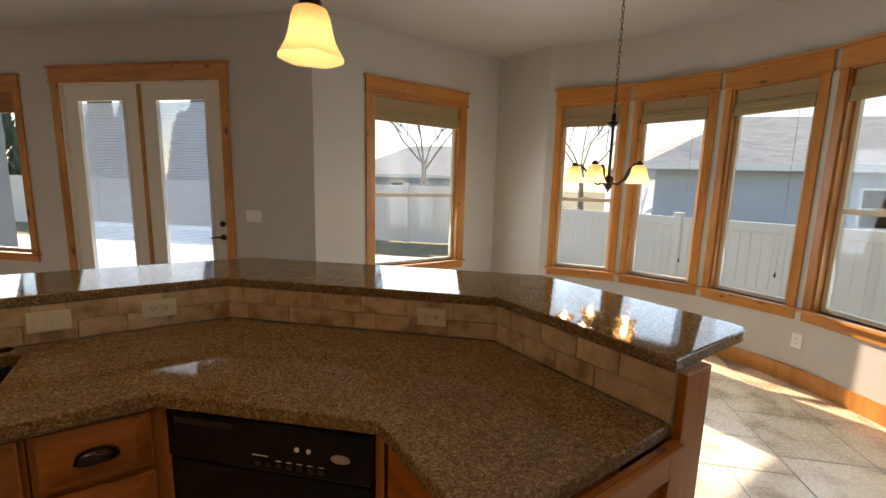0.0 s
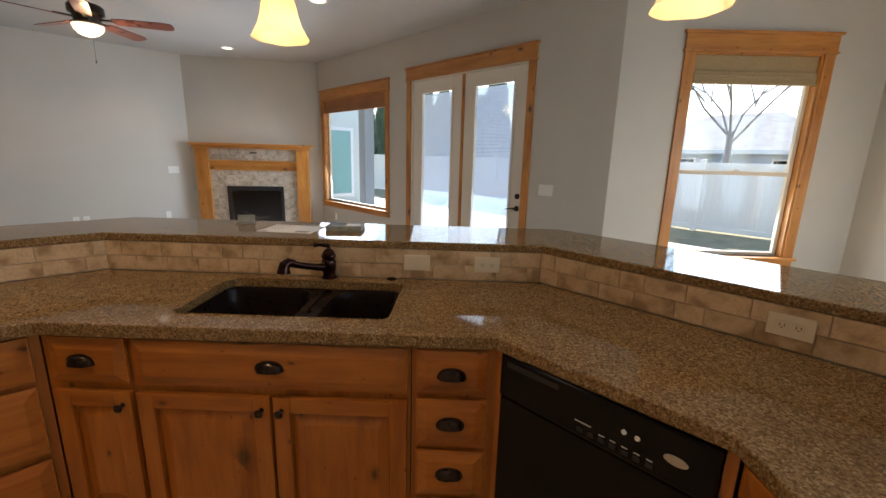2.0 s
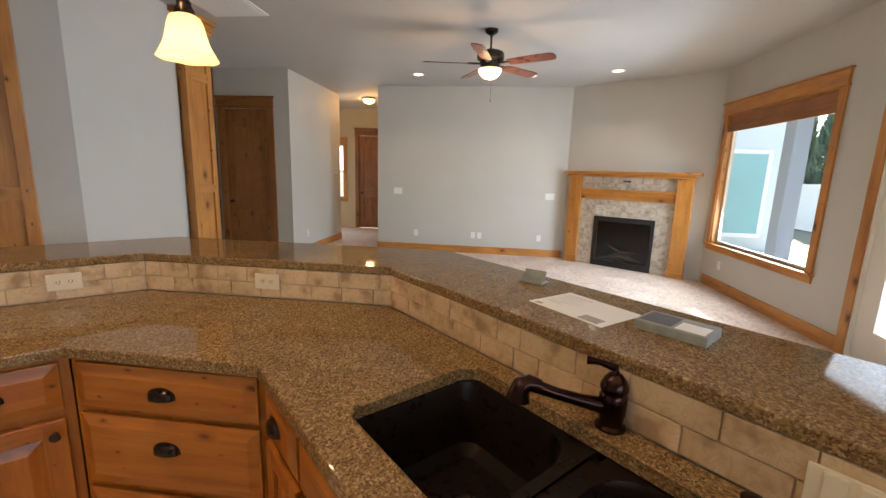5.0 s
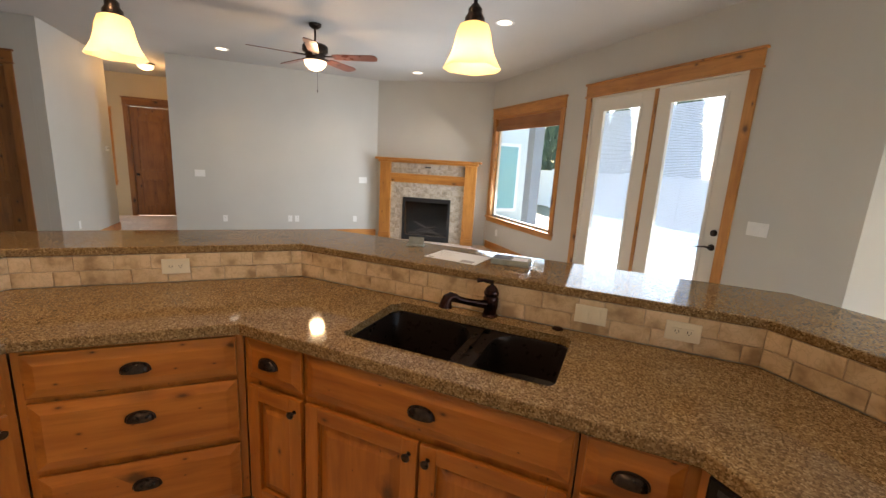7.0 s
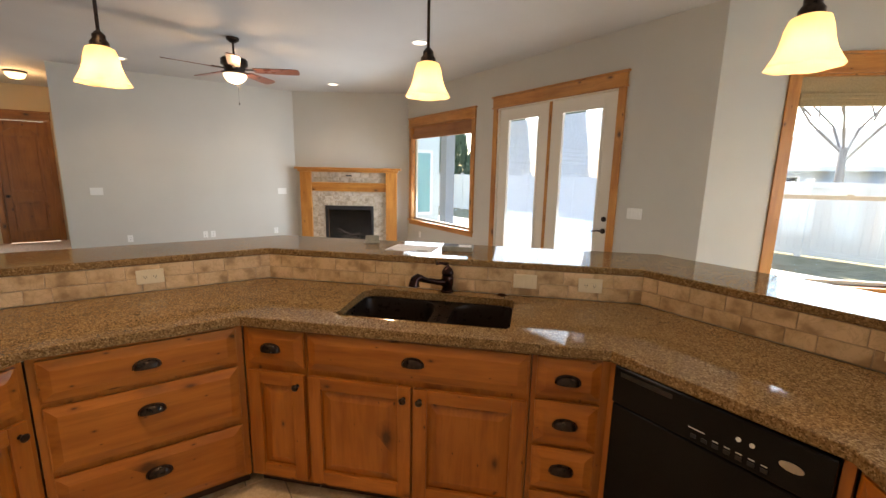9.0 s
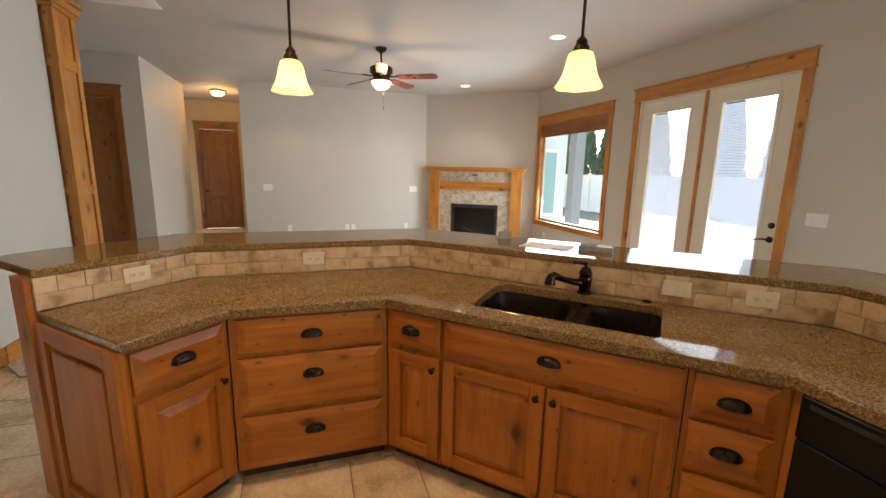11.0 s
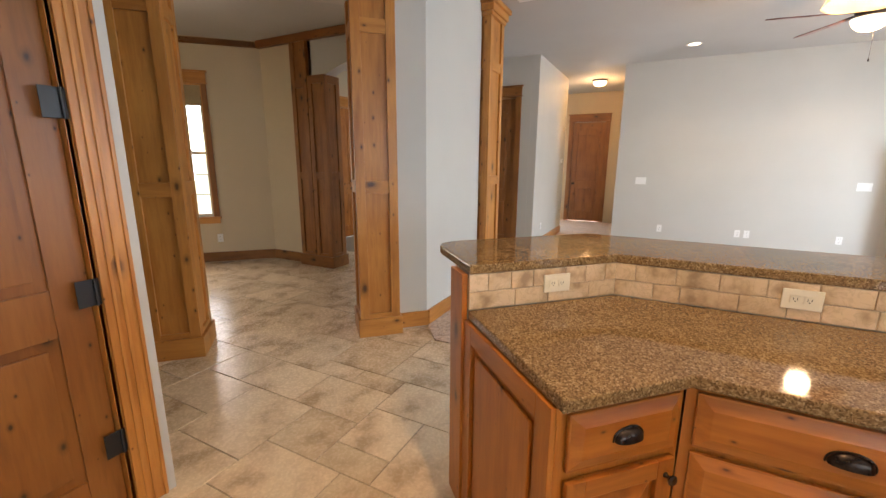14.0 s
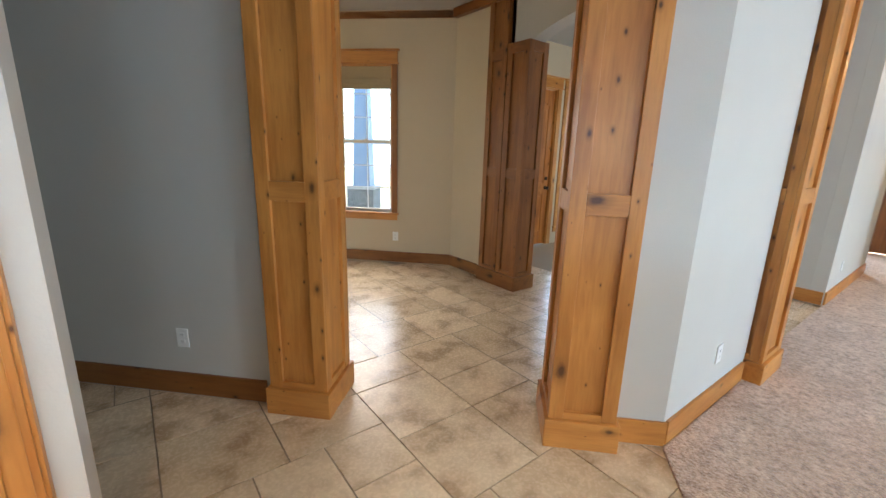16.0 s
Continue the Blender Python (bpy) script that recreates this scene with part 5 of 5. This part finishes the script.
# chandelier in the nook
CH = (0.99, 3.35)
ch = thing("chandelier", pose(CH[0], CH[1], -0.085), "small bronze chandelier with five lit frosted bell shades", "chandelier")
part("chain_canopy", lathe(bmesh.new(), [(0.001, 3.145), (0.02, 3.145), (0.06, 3.165), (0.06, 3.183), (0.001, 3.183)], 18), BRONZE, ch, "", True)
z = 3.145
k = 0
while z > 2.13:
    bm = bmesh.new()
    pts = []
    for i in range(9):
        a = 2 * math.pi * i / 8
        u, v = 0.009 * math.cos(a), 0.021 * math.sin(a)
        pts.append((u, 0, z - 0.02 + v) if k % 2 else (0, u, z - 0.02 + v))
    part("chain_link", tube(bm, pts, 0.0025, 5), BRONZE, ch)
    z -= 0.034
    k += 1
part("hub", lathe(bmesh.new(), [(0.001, 2.12), (0.012, 2.11), (0.014, 2.07), (0.045, 2.055), (0.045, 2.045), (0.010, 2.03), (0.010, 1.72), (0.03, 1.70), (0.036, 1.67), (0.022, 1.635), (0.008, 1.62), (0.001, 1.60)], 18), BRONZE, ch, "", True)
for k in range(5):
    r = Matrix.Rotation(radians(72 * k + 20), 4, "Z")
    pts = [r @ Vector(p) for p in ((0.02, 0, 1.67), (0.07, 0, 1.655), (0.12, 0, 1.69), (0.155, 0, 1.755), (0.19, 0, 1.785), (0.225, 0, 1.77))]
    arm = part("arm", tube(bmesh.new(), pts, 0.007), BRONZE, ch, "", True)
    at = r @ Vector((0.225, 0, 0))
    part("cup", lathe(bmesh.new(), [(0.001, 1.765), (0.018, 1.77), (0.022, 1.785), (0.010, 1.80), (0.001, 1.80)], 14, pose(at.x, at.y, 0)), BRONZE, arm, "", True)
    bm = bell(bmesh.new(), 0.03, 0.075, 0.11, 1.775, 22)
    bmesh.ops.translate(bm, vec=(at.x, at.y, 0), verts=bm.verts)
    part("shade", bm, PENDGLASS, arm, "glowing frosted bell glass", True)
    part("bulb", lathe(bmesh.new(), [(0.001, 1.685), (0.016, 1.69), (0.024, 1.71), (0.018, 1.735), (0.010, 1.765)], 12, pose(at.x, at.y, 0)), BULB, arm, "", True)
    lamp("chandelier_light", CH[0] + at.x, CH[1] + at.y, 1.58, 0.9, 0.02)

for x, y in ((-7.58, -0.36), (-7.32, 2.70), (-7.65, 1.46), (-4.29, 2.70)):
    t = thing("recessed_light", pose(x, y, H), "round white recessed ceiling light switched on", "recessed light", "recessed lights")
    part("trim_ring", lathe(bmesh.new(), [(0.075, 0.002), (0.075, -0.004), (0.10, -0.006), (0.102, 0.0), (0.075, 0.002)], 26), WHITEP, t, "", True)
    part("lens", lathe(bmesh.new(), [(0.001, -0.003), (0.074, -0.003), (0.074, -0.001), (0.001, -0.001)], 26), DISC, t)
    sp_ = new("recessed_spot", bpy.data.lights.new("recessed_spot", "SPOT"))
    sp_.data.energy, sp_.data.spot_size, sp_.data.spot_blend, sp_.data.shadow_soft_size, sp_.data.color = 4.5, radians(110), 0.6, 0.06, (1.0, 0.8, 0.55)
    sp_.location = (x, y, H - 0.02)
for x, y, watts in ((-1.25, -0.3, 22), (0.4, -0.6, 7), (1.6, 0.7, 4), (2.0, -1.3, 7)):
    t = thing("recessed_light", pose(x, y, H), "round white recessed kitchen ceiling light switched on", "recessed light", "recessed lights")
    part("trim_ring", lathe(bmesh.new(), [(0.075, 0.002), (0.075, -0.004), (0.10, -0.006), (0.102, 0.0), (0.075, 0.002)], 26), WHITEP, t, "", True)
    part("lens", lathe(bmesh.new(), [(0.001, -0.003), (0.074, -0.003), (0.074, -0.001), (0.001, -0.001)], 26), DISC, t)
    sp_ = new("recessed_spot", bpy.data.lights.new("recessed_spot", "SPOT"))
    sp_.data.energy, sp_.data.spot_size, sp_.data.spot_blend, sp_.data.shadow_soft_size, sp_.data.color = watts, radians(130), 0.7, 0.06, (1.0, 0.74, 0.46)
    sp_.location = (x, y, H - 0.02)
hl = thing("hall_ceiling_light", pose(-9.76, -1.86, 0), "lit amber glass ceiling light in the hall", "ceiling light")
part("pan", lathe(bmesh.new(), [(0.001, 3.098), (0.15, 3.098), (0.15, 3.08), (0.13, 3.07), (0.001, 3.07)], 24), BRONZE, hl, "", True)
part("glass", lathe(bmesh.new(), [(0.135, 3.07), (0.13, 3.04), (0.10, 3.0), (0.05, 2.985), (0.001, 2.98)], 24), glowing("hall_glass_lit", (1.0, 0.78, 0.42), 0.6), hl, "glowing glass bowl", True)
lamp("hall_light", -9.76, -1.86, 2.93, 5, 0.1, (1.0, 0.62, 0.27))
vent = thing("ceiling_vent", pose(-4.69, -1.77, H), "white square return air grille in the ceiling", "vent")
part("frame", B(-0.30, 0.30, -0.30, 0.30, -0.012, 0.0, 0.004), WHITEP, vent)
for k in range(18):
    part("slat", B(-0.26, 0.26, -0.265 + 0.03 * k, -0.245 + 0.03 * k, -0.018, -0.012), WHITEP, vent)

# ---------------------------------------------------------------- outside
def ground_mat():
    m, n, l, b = material("winter_lawn")
    co = coords(n, l)
    f = noise_of(n, l, co, 3.0, 6, 0.7)
    l.new(ramp(n, l, f, [(0.3, (0.16, 0.14, 0.075)), (0.55, (0.27, 0.24, 0.14)), (0.75, (0.36, 0.32, 0.22))]), b.inputs["Base Color"])
    b.inputs["Roughness"].default_value = 0.95
    bump(n, l, b, noise_of(n, l, co, 40, 4), 0.6, 0.03)
    return m


bm = bmesh.new()
bmesh.ops.create_grid(bm, x_segments=40, y_segments=40, size=400)
gr = part("ground", bm, ground_mat())
gr.location = (0, 0, -0.32)
tagged(gr, "dry pale winter lawn round the house", "ground", kind="structure")
CONC = paint("pale_concrete", (0.62, 0.60, 0.56), 0.85, 0.003, 0.12)
pat = part("patio", B(-13.5, -0.3, 4.4, 9.6, -0.32, -0.12, 0.01), CONC)
tagged(pat, "pale concrete patio slab behind the house", "patio", kind="structure")
porch = part("porch", B(-8.5, -2.5, -11.5, -8.6, -0.32, -0.1, 0.01), CONC)
tagged(porch, "pale concrete front porch slab", "porch", kind="structure")
FENCE = paint("white_vinyl_fence", (0.72, 0.71, 0.67), 0.5, 0.0, 0.05)


def fence(x0, y0, x1, y1, h=1.85):
    a, b = Vector((x0, y0)), Vector((x1, y1))
    L = (b - a).length
    ang = math.degrees(math.atan2(b.y - a.y, b.x - a.x))
    t = thing("fence", pose(x0, y0, -0.32, 0, 0, ang), "tall white vinyl privacy fence", "fence")
    n = round(L / 2.4)
    bm = bmesh.new()
    for i in range(int(L / 0.15)):
        box(bm, i * 0.15 + 0.002, i * 0.15 + 0.148, -0.011, 0.011, 0.12, h - 0.15)
    tagged(part("boards", bm, FENCE, t), kind="stuff")
    for i in range(n + 1):
        x = L * i / n
        part("post", B(x - 0.063, x + 0.063, -0.063, 0.063, 0, h + 0.05, 0.006), FENCE, t)
        part("post_cap", B(x - 0.075, x + 0.075, -0.075, 0.075, h + 0.05, h + 0.08, 0.012), FENCE, t)
    part("top_rail", B(0, L, -0.035, 0.035, h - 0.15, h, 0.006), FENCE, t)
    part("bottom_rail", B(0, L, -0.035, 0.035, 0.05, 0.18, 0.006), FENCE, t)
    return t


fence(-34, 13.2, 1.6, 13.2)
fence(1.3, 10.2, 9.0, 3.0, 1.42)
fence(9.0, 3.0, 9.0, -6, 1.42)
SIDING = paint("blue_grey_siding", (0.42, 0.48, 0.57), 0.7, 0.0, 0.08)
EAVE = paint("white_fascia", (0.75, 0.77, 0.78), 0.5, 0.0, 0.04)


def roof_mat():
    m, n, l, b = material("grey_shingles")
    co = coords(n, l)
    br = n.new("ShaderNodeTexBrick")
    br.inputs["Scale"].default_value = 1.0
    br.inputs["Brick Width"].default_value, br.inputs["Row Height"].default_value, br.inputs["Mortar Size"].default_value = 0.3, 0.14, 0.006
    br.inputs["Color1"].default_value, br.inputs["Color2"].default_value, br.inputs["Mortar"].default_value = (0.46, 0.45, 0.42, 1), (0.36, 0.35, 0.33, 1), (0.20, 0.19, 0.18, 1)
    l.new(co, br.inputs["Vector"])
    l.new(br.outputs["Color"], b.inputs["Base Color"])
    b.inputs["Roughness"].default_value = 0.9
    return m


SHINGLE = roof_mat()


def neighbour(name, m, w, d, h, rise, label):
    """Hip-roofed single-storey house; its near wall faces local -y."""
    t = thing(name, m, label, "house")
    bm = bmesh.new()
    box(bm, -w / 2, w / 2, 0, d, 0, h)
    part("wall", bm, SIDING, t)
    bm = bmesh.new()
    rows = int(h / 0.18)
    for k in range(rows):
        box(bm, -w / 2 - 0.01, w / 2 + 0.01, -0.012, 0.0, k * 0.18 + 0.004, k * 0.18 + 0.17)
    tagged(part("siding_boards", bm, SIDING, t), kind="stuff")
    o = 0.5
    v = [(-w / 2 - o, -o, h), (w / 2 + o, -o, h), (w / 2 + o, d + o, h), (-w / 2 - o, d + o, h), (-w / 2 + d / 2, d / 2, h + rise), (w / 2 - d / 2, d / 2, h + rise)]
    bm = bmesh.new()
    vs = [bm.verts.new(p) for p in v]
    for f in ((0, 1, 5, 4), (1, 2, 5), (2, 3, 4, 5), (3, 0, 4), (3, 2, 1, 0)):
        bm.faces.new([vs[i] for i in f])
    part("roof", bm, SHINGLE, t)
    part("fascia", B(-w / 2 - o - 0.02, w / 2 + o + 0.02, -o - 0.04, -o - 0.005, h - 0.17, h + 0.03), EAVE, t)
    part("soffit", B(-w / 2 - o, w / 2 + o, -o, 0.0, h - 0.06, h - 0.02), EAVE, t)
    for x in (-w * 0.14, w * 0.30):
        wf = part("window", B(x - 0.5, x + 0.5, -0.06, 0.0, 0.95, 2.1, 0.01), EAVE, t)
        part("pane", B(x - 0.43, x + 0.43, -0.065, -0.05, 1.02, 1.5), BLACK, wf)
        part("pane", B(x - 0.43, x + 0.43, -0.065, -0.05, 1.55, 2.03), BLACK, wf)
    part("roof_vent", lathe(bmesh.new(), [(0.001, 0.0), (0.05, 0), (0.05, 0.5), (0.001, 0.5)], 12, pose(w * 0.1, d * 0.2, h + 0.2)), plain("vent_dark", (0.12, 0.1, 0.1), 0.6), t)
    return t


neighbour("neighbour_house", pose(12.2, 13.6, -0.32), 15.8, 7.2, 2.66, 1.9, "single-storey grey house with a shingled hip roof behind the fence")
neighbour("neighbour_house", pose(-6.0, 26, -0.32, 0, 0, -6), 10, 6.5, 2.5, 2.1, "distant grey house with a hip roof behind the fence")
neighbour("neighbour_house", pose(-14, -38, -0.32, 0, 0, 170), 18, 9, 2.8, 2.8, "pale house across the street")

BARK = plain("grey_bark", (0.24, 0.21, 0.19), 0.9, 0, 0.4, 25)


def bare_tree(name, x, y, h, seed):
    r = random.Random(seed)
    t = thing(name, pose(x, y, -0.33), "bare leafless tree with spreading branches", "tree")
    part("trunk", tube(bmesh.new(), [(0, 0, 0), (0.05, 0.02, h * 0.15), (0.0, 0.08, h * 0.33)], [h * 0.017, h * 0.014, h * 0.011]), BARK, t, "", True)
    bm = bmesh.new()

    def grow(p, d, length, rad, depth):
        q = p + d * length * 0.5 + Vector((r.uniform(-1, 1), r.uniform(-1, 1), r.uniform(-0.3, 0.6))) * length * 0.08
        e = p + d * length
        tube(bm, [p, q, e], [rad, rad * 0.8, rad * 0.55], 5)
        if depth == 0:
            return
        for _ in range(3 if depth > 1 else 4):
            nd = (d + Vector((r.uniform(-1, 1), r.uniform(-1, 1), r.uniform(-0.25, 0.7))) * 0.75).normalized()
            grow(p + d * length * r.uniform(0.55, 1.0), nd, length * r.uniform(0.55, 0.8), rad * 0.62, depth - 1)
    for k in range(5):
        a = 2 * math.pi * k / 5 + r.uniform(-0.3, 0.3)
        grow(Vector((0, 0.08, h * (0.28 + 0.01 * k))), Vector((math.cos(a) * 0.7, math.sin(a) * 0.7, 0.9)).normalized(), h * 0.25, h * 0.0045, 4)
    part("crown", bm, BARK, t)
    return t


bare_tree("bare_tree", -3.2, 15.6, 8.5, 3)
bare_tree("bare_tree", 2.6, 16.5, 8.0, 8)


def leaf_mat():
    m, n, l, b = material("evergreen_leaf")
    g = n.new("ShaderNodeNewGeometry")
    l.new(ramp(n, l, g.outputs["Random Per Island"], [(0, (0.045, 0.085, 0.055)), (0.6, (0.075, 0.13, 0.08)), (1, (0.12, 0.18, 0.105))]), b.inputs["Base Color"])
    b.inputs["Roughness"].default_value = 0.7
    return m


LEAF = leaf_mat()


def arborvitae(x, y, h, rad, seed):
    r = random.Random(seed)
    t = thing("evergreen_tree", pose(x, y, -0.33), "tall narrow dark green evergreen tree", "tree", "row of evergreens")
    part("trunk", tube(bmesh.new(), [(0, 0, 0), (0, 0, h * 0.5), (0, 0, h * 0.95)], [0.1, 0.06, 0.015], 8), BARK, t)
    verts, faces = [], []
    for _ in range(2600):
        u = r.random() ** 0.8
        z = h * (0.04 + 0.96 * u)
        rr = rad * (min(1.0, u * 6 + 0.5)) * (1 - u) ** 0.55 * r.uniform(0.72, 1.08) + 0.03
        a = r.uniform(0, 2 * math.pi)
        c = Vector((rr * math.cos(a), rr * math.sin(a), z))
        up = Vector((math.cos(a) * 0.35 + r.uniform(-0.3, 0.3), math.sin(a) * 0.35 + r.uniform(-0.3, 0.3), 1)).normalized()
        side = up.cross(Vector((r.uniform(-1, 1), r.uniform(-1, 1), r.uniform(-0.3, 0.3)))).normalized()
        s = r.uniform(0.10, 0.22)
        k = len(verts)
        verts += [c - side * s * 0.45, c + side * s * 0.45, c + up * s * 1.7]
        faces.append((k, k + 1, k + 2))
    me = bpy.data.meshes.new("crown")
    me.from_pydata(verts, [], faces)
    me.materials.append(LEAF)
    o = new("crown", me)
    o.parent = t
    return t


for k in range(14):
    x = -29.0 + 1.75 * k + 0.35 * math.sin(2.3 * k)
    arborvitae(x, 14.9 + 0.3 * (k % 2), 4.3 + 0.55 * ((k * 2) % 3), 0.78, 20 + k)

# covered patio beyond the living room window
post = thing("patio_post", pose(-8.42, 6.0, -0.12), "square blue-grey patio roof post", "post")
POSTM = paint("slate_post_paint", (0.20, 0.24, 0.29), 0.6, 0.0, 0.08)
part("shaft", B(-0.13, 0.13, -0.13, 0.13, 0, 3.08, 0.01), POSTM, post)
part("base", B(-0.2, 0.2, -0.2, 0.2, 0, 0.3, 0.01), POSTM, post)
wing = thing("house_wing", pose(-13.4, 4.5, -0.3), "pale sided wing of the house beyond the patio", "house")
part("wall", B(0, 1.97, 0, 3.25, 0, 3.4), paint("pale_siding", (0.55, 0.62, 0.60), 0.7, 0), wing)
wfr = part("window_frame", B(1.98, 2.04, 1.4, 2.95, 0.5, 2.6, 0.01), EAVE, wing)
# Opaque pane with the sky's reflection put into its teal colour.
part("window_pane", B(2.0, 2.05, 1.5, 2.85, 0.6, 2.5), paint("sky_reflection_paint", (0.20, 0.42, 0.42), 0.15, 0), wfr)
# Roof added out of view, long enough to shade the patio door blinds.
proof = part("patio_roof", B(-9.2, -3.7, 4.5, 6.6, 2.96, 3.16), EAVE)
tagged(proof, "unseen white flat roof shading the patio doors", "roof")
# front porch posts seen from the dining window
PORCHBLUE = paint("blue_porch_paint", (0.30, 0.40, 0.56), 0.6, 0.0, 0.06)
for x, y in ((-5.33, -9.28), (-8.4, -9.6)):
    pp = thing("porch_column", pose(x, y, -0.1, 0, 0, 45), "blue-grey tapered porch column on a stone pier", "column", "porch columns")
    bm = bmesh.new()
    lathe(bm, [(0.001, 0.85), (0.24, 0.85), (0.17, 3.0), (0.001, 3.0)], 4, Matrix.Rotation(radians(45), 4, "Z"))
    part("shaft", bm, PORCHBLUE, pp)
    part("pier", B(-0.27, 0.27, -0.27, 0.27, 0, 0.8, 0.02), plain("pier_stone", (0.3, 0.29, 0.28), 0.9, 0, 0.4, 10), pp)
    part("pier_cap", B(-0.30, 0.30, -0.30, 0.30, 0.8, 0.85, 0.01), CONC, pp)

# ---------------------------------------------------------------- laid pieces
splash_tiles()
fire_tiles()


def floor_tiles():
    """A modular pattern of four sizes on a 0.172 m grid, along the house's walls."""
    u, r3 = 0.172, random.Random(11)
    X0, Y0 = -2.994 - 26 * 0.172, -1.85 - 40 * 0.172
    nx, ny = 64, 86
    used = [[False] * ny for _ in range(nx)]
    def inside(x, y):
        s = x + y
        if x < -7.6 or x > 3.1 or y > 5.9:
            return False
        if x > 1.0 and -2.5 < y <= 2.25:
            return x < 2.7
        if y > 2.25 or (x > 1.0 and y > -2.6):
            return (x - NOOK.x) ** 2 + (y - NOOK.y) ** 2 < (R_N + 0.12) ** 2 or (x > -1.55 and y < 4.3 and x < 1.5) or (x < 0.4 and y - x < 5.8 and x > -1.5)
        if s < -10.7:
            return False
        if y > -2.1 and x < -3.75:
            return False
        if x < -2.75 and y > -0.6:
            return False
        if y - x > 2.9 and x > -3.3 and y > -0.9:
            return False
        return True
    shared = {}
    near, rest = [], []
    sizes = [(3, 3), (3, 3), (3, 3), (3, 2), (2, 3), (2, 2), (2, 1), (1, 2), (1, 1)]
    for j in range(ny):
        for i in range(nx):
            if used[i][j]:
                continue
            opts = [(a, b) for a, b in sizes if i + a <= nx and j + b <= ny and not any(used[i + p][j + q] for p in range(a) for q in range(b))]
            a, b = r3.choice(opts[:6]) if len(opts) > 5 else opts[0]
            for p in range(a):
                for q in range(b):
                    used[i + p][j + q] = True
            cx, cy = X0 + (i + a / 2) * u, Y0 + (j + b / 2) * u
            if inside(cx, cy):
                (near if -3.6 < cx < -0.6 and -4.3 < cy < 1.6 else rest).append((cx, cy, a, b))
    def data(a, b):
        if (a, b) not in shared:
            bm = box(bmesh.new(), -a * u / 2 + 0.0035, a * u / 2 - 0.0035, -b * u / 2 + 0.0035, b * u / 2 - 0.0035, -0.012, 0.0, 0.002)
            me = bpy.data.meshes.new("tile")
            bm.to_mesh(me)
            bm.free()
            me.materials.append(FTILE)
            shared[(a, b)] = me
        return shared[(a, b)]
    near.sort(key=lambda c: (c[0] + 2.1) ** 2 + (c[1] + 1.8) ** 2)
    rest += near[300:]
    for cx, cy, a, b in near[:300]:
        o = new("tile", data(a, b))
        o.parent = floor
        o.location = (cx, cy, 0.0005)
    bm = bmesh.new()
    for cx, cy, a, b in rest:
        vs = [bm.verts.new((cx + sx * (a * u / 2 - 0.0035), cy + sy * (b * u / 2 - 0.0035), 0.0)) for sx, sy in ((-1, -1), (1, -1), (1, 1), (-1, 1))]
        bm.faces.new(vs)
    tagged(part("tiles", bm, FTILE_FAR, floor), kind="stuff")


def tile_far():
    m = FTILE.copy()
    n, l = m.node_tree.nodes, m.node_tree.links
    g = n.new("ShaderNodeNewGeometry")
    info = next(q for q in n if q.bl_idname == "ShaderNodeObjectInfo" and any(k.to_node.bl_idname == "ShaderNodeValToRGB" for k in q.outputs["Random"].links))
    for k in list(info.outputs["Random"].links):
        l.new(g.outputs["Random Per Island"], k.to_socket)
    return m


FTILE_FAR = tile_far()
floor_tiles()
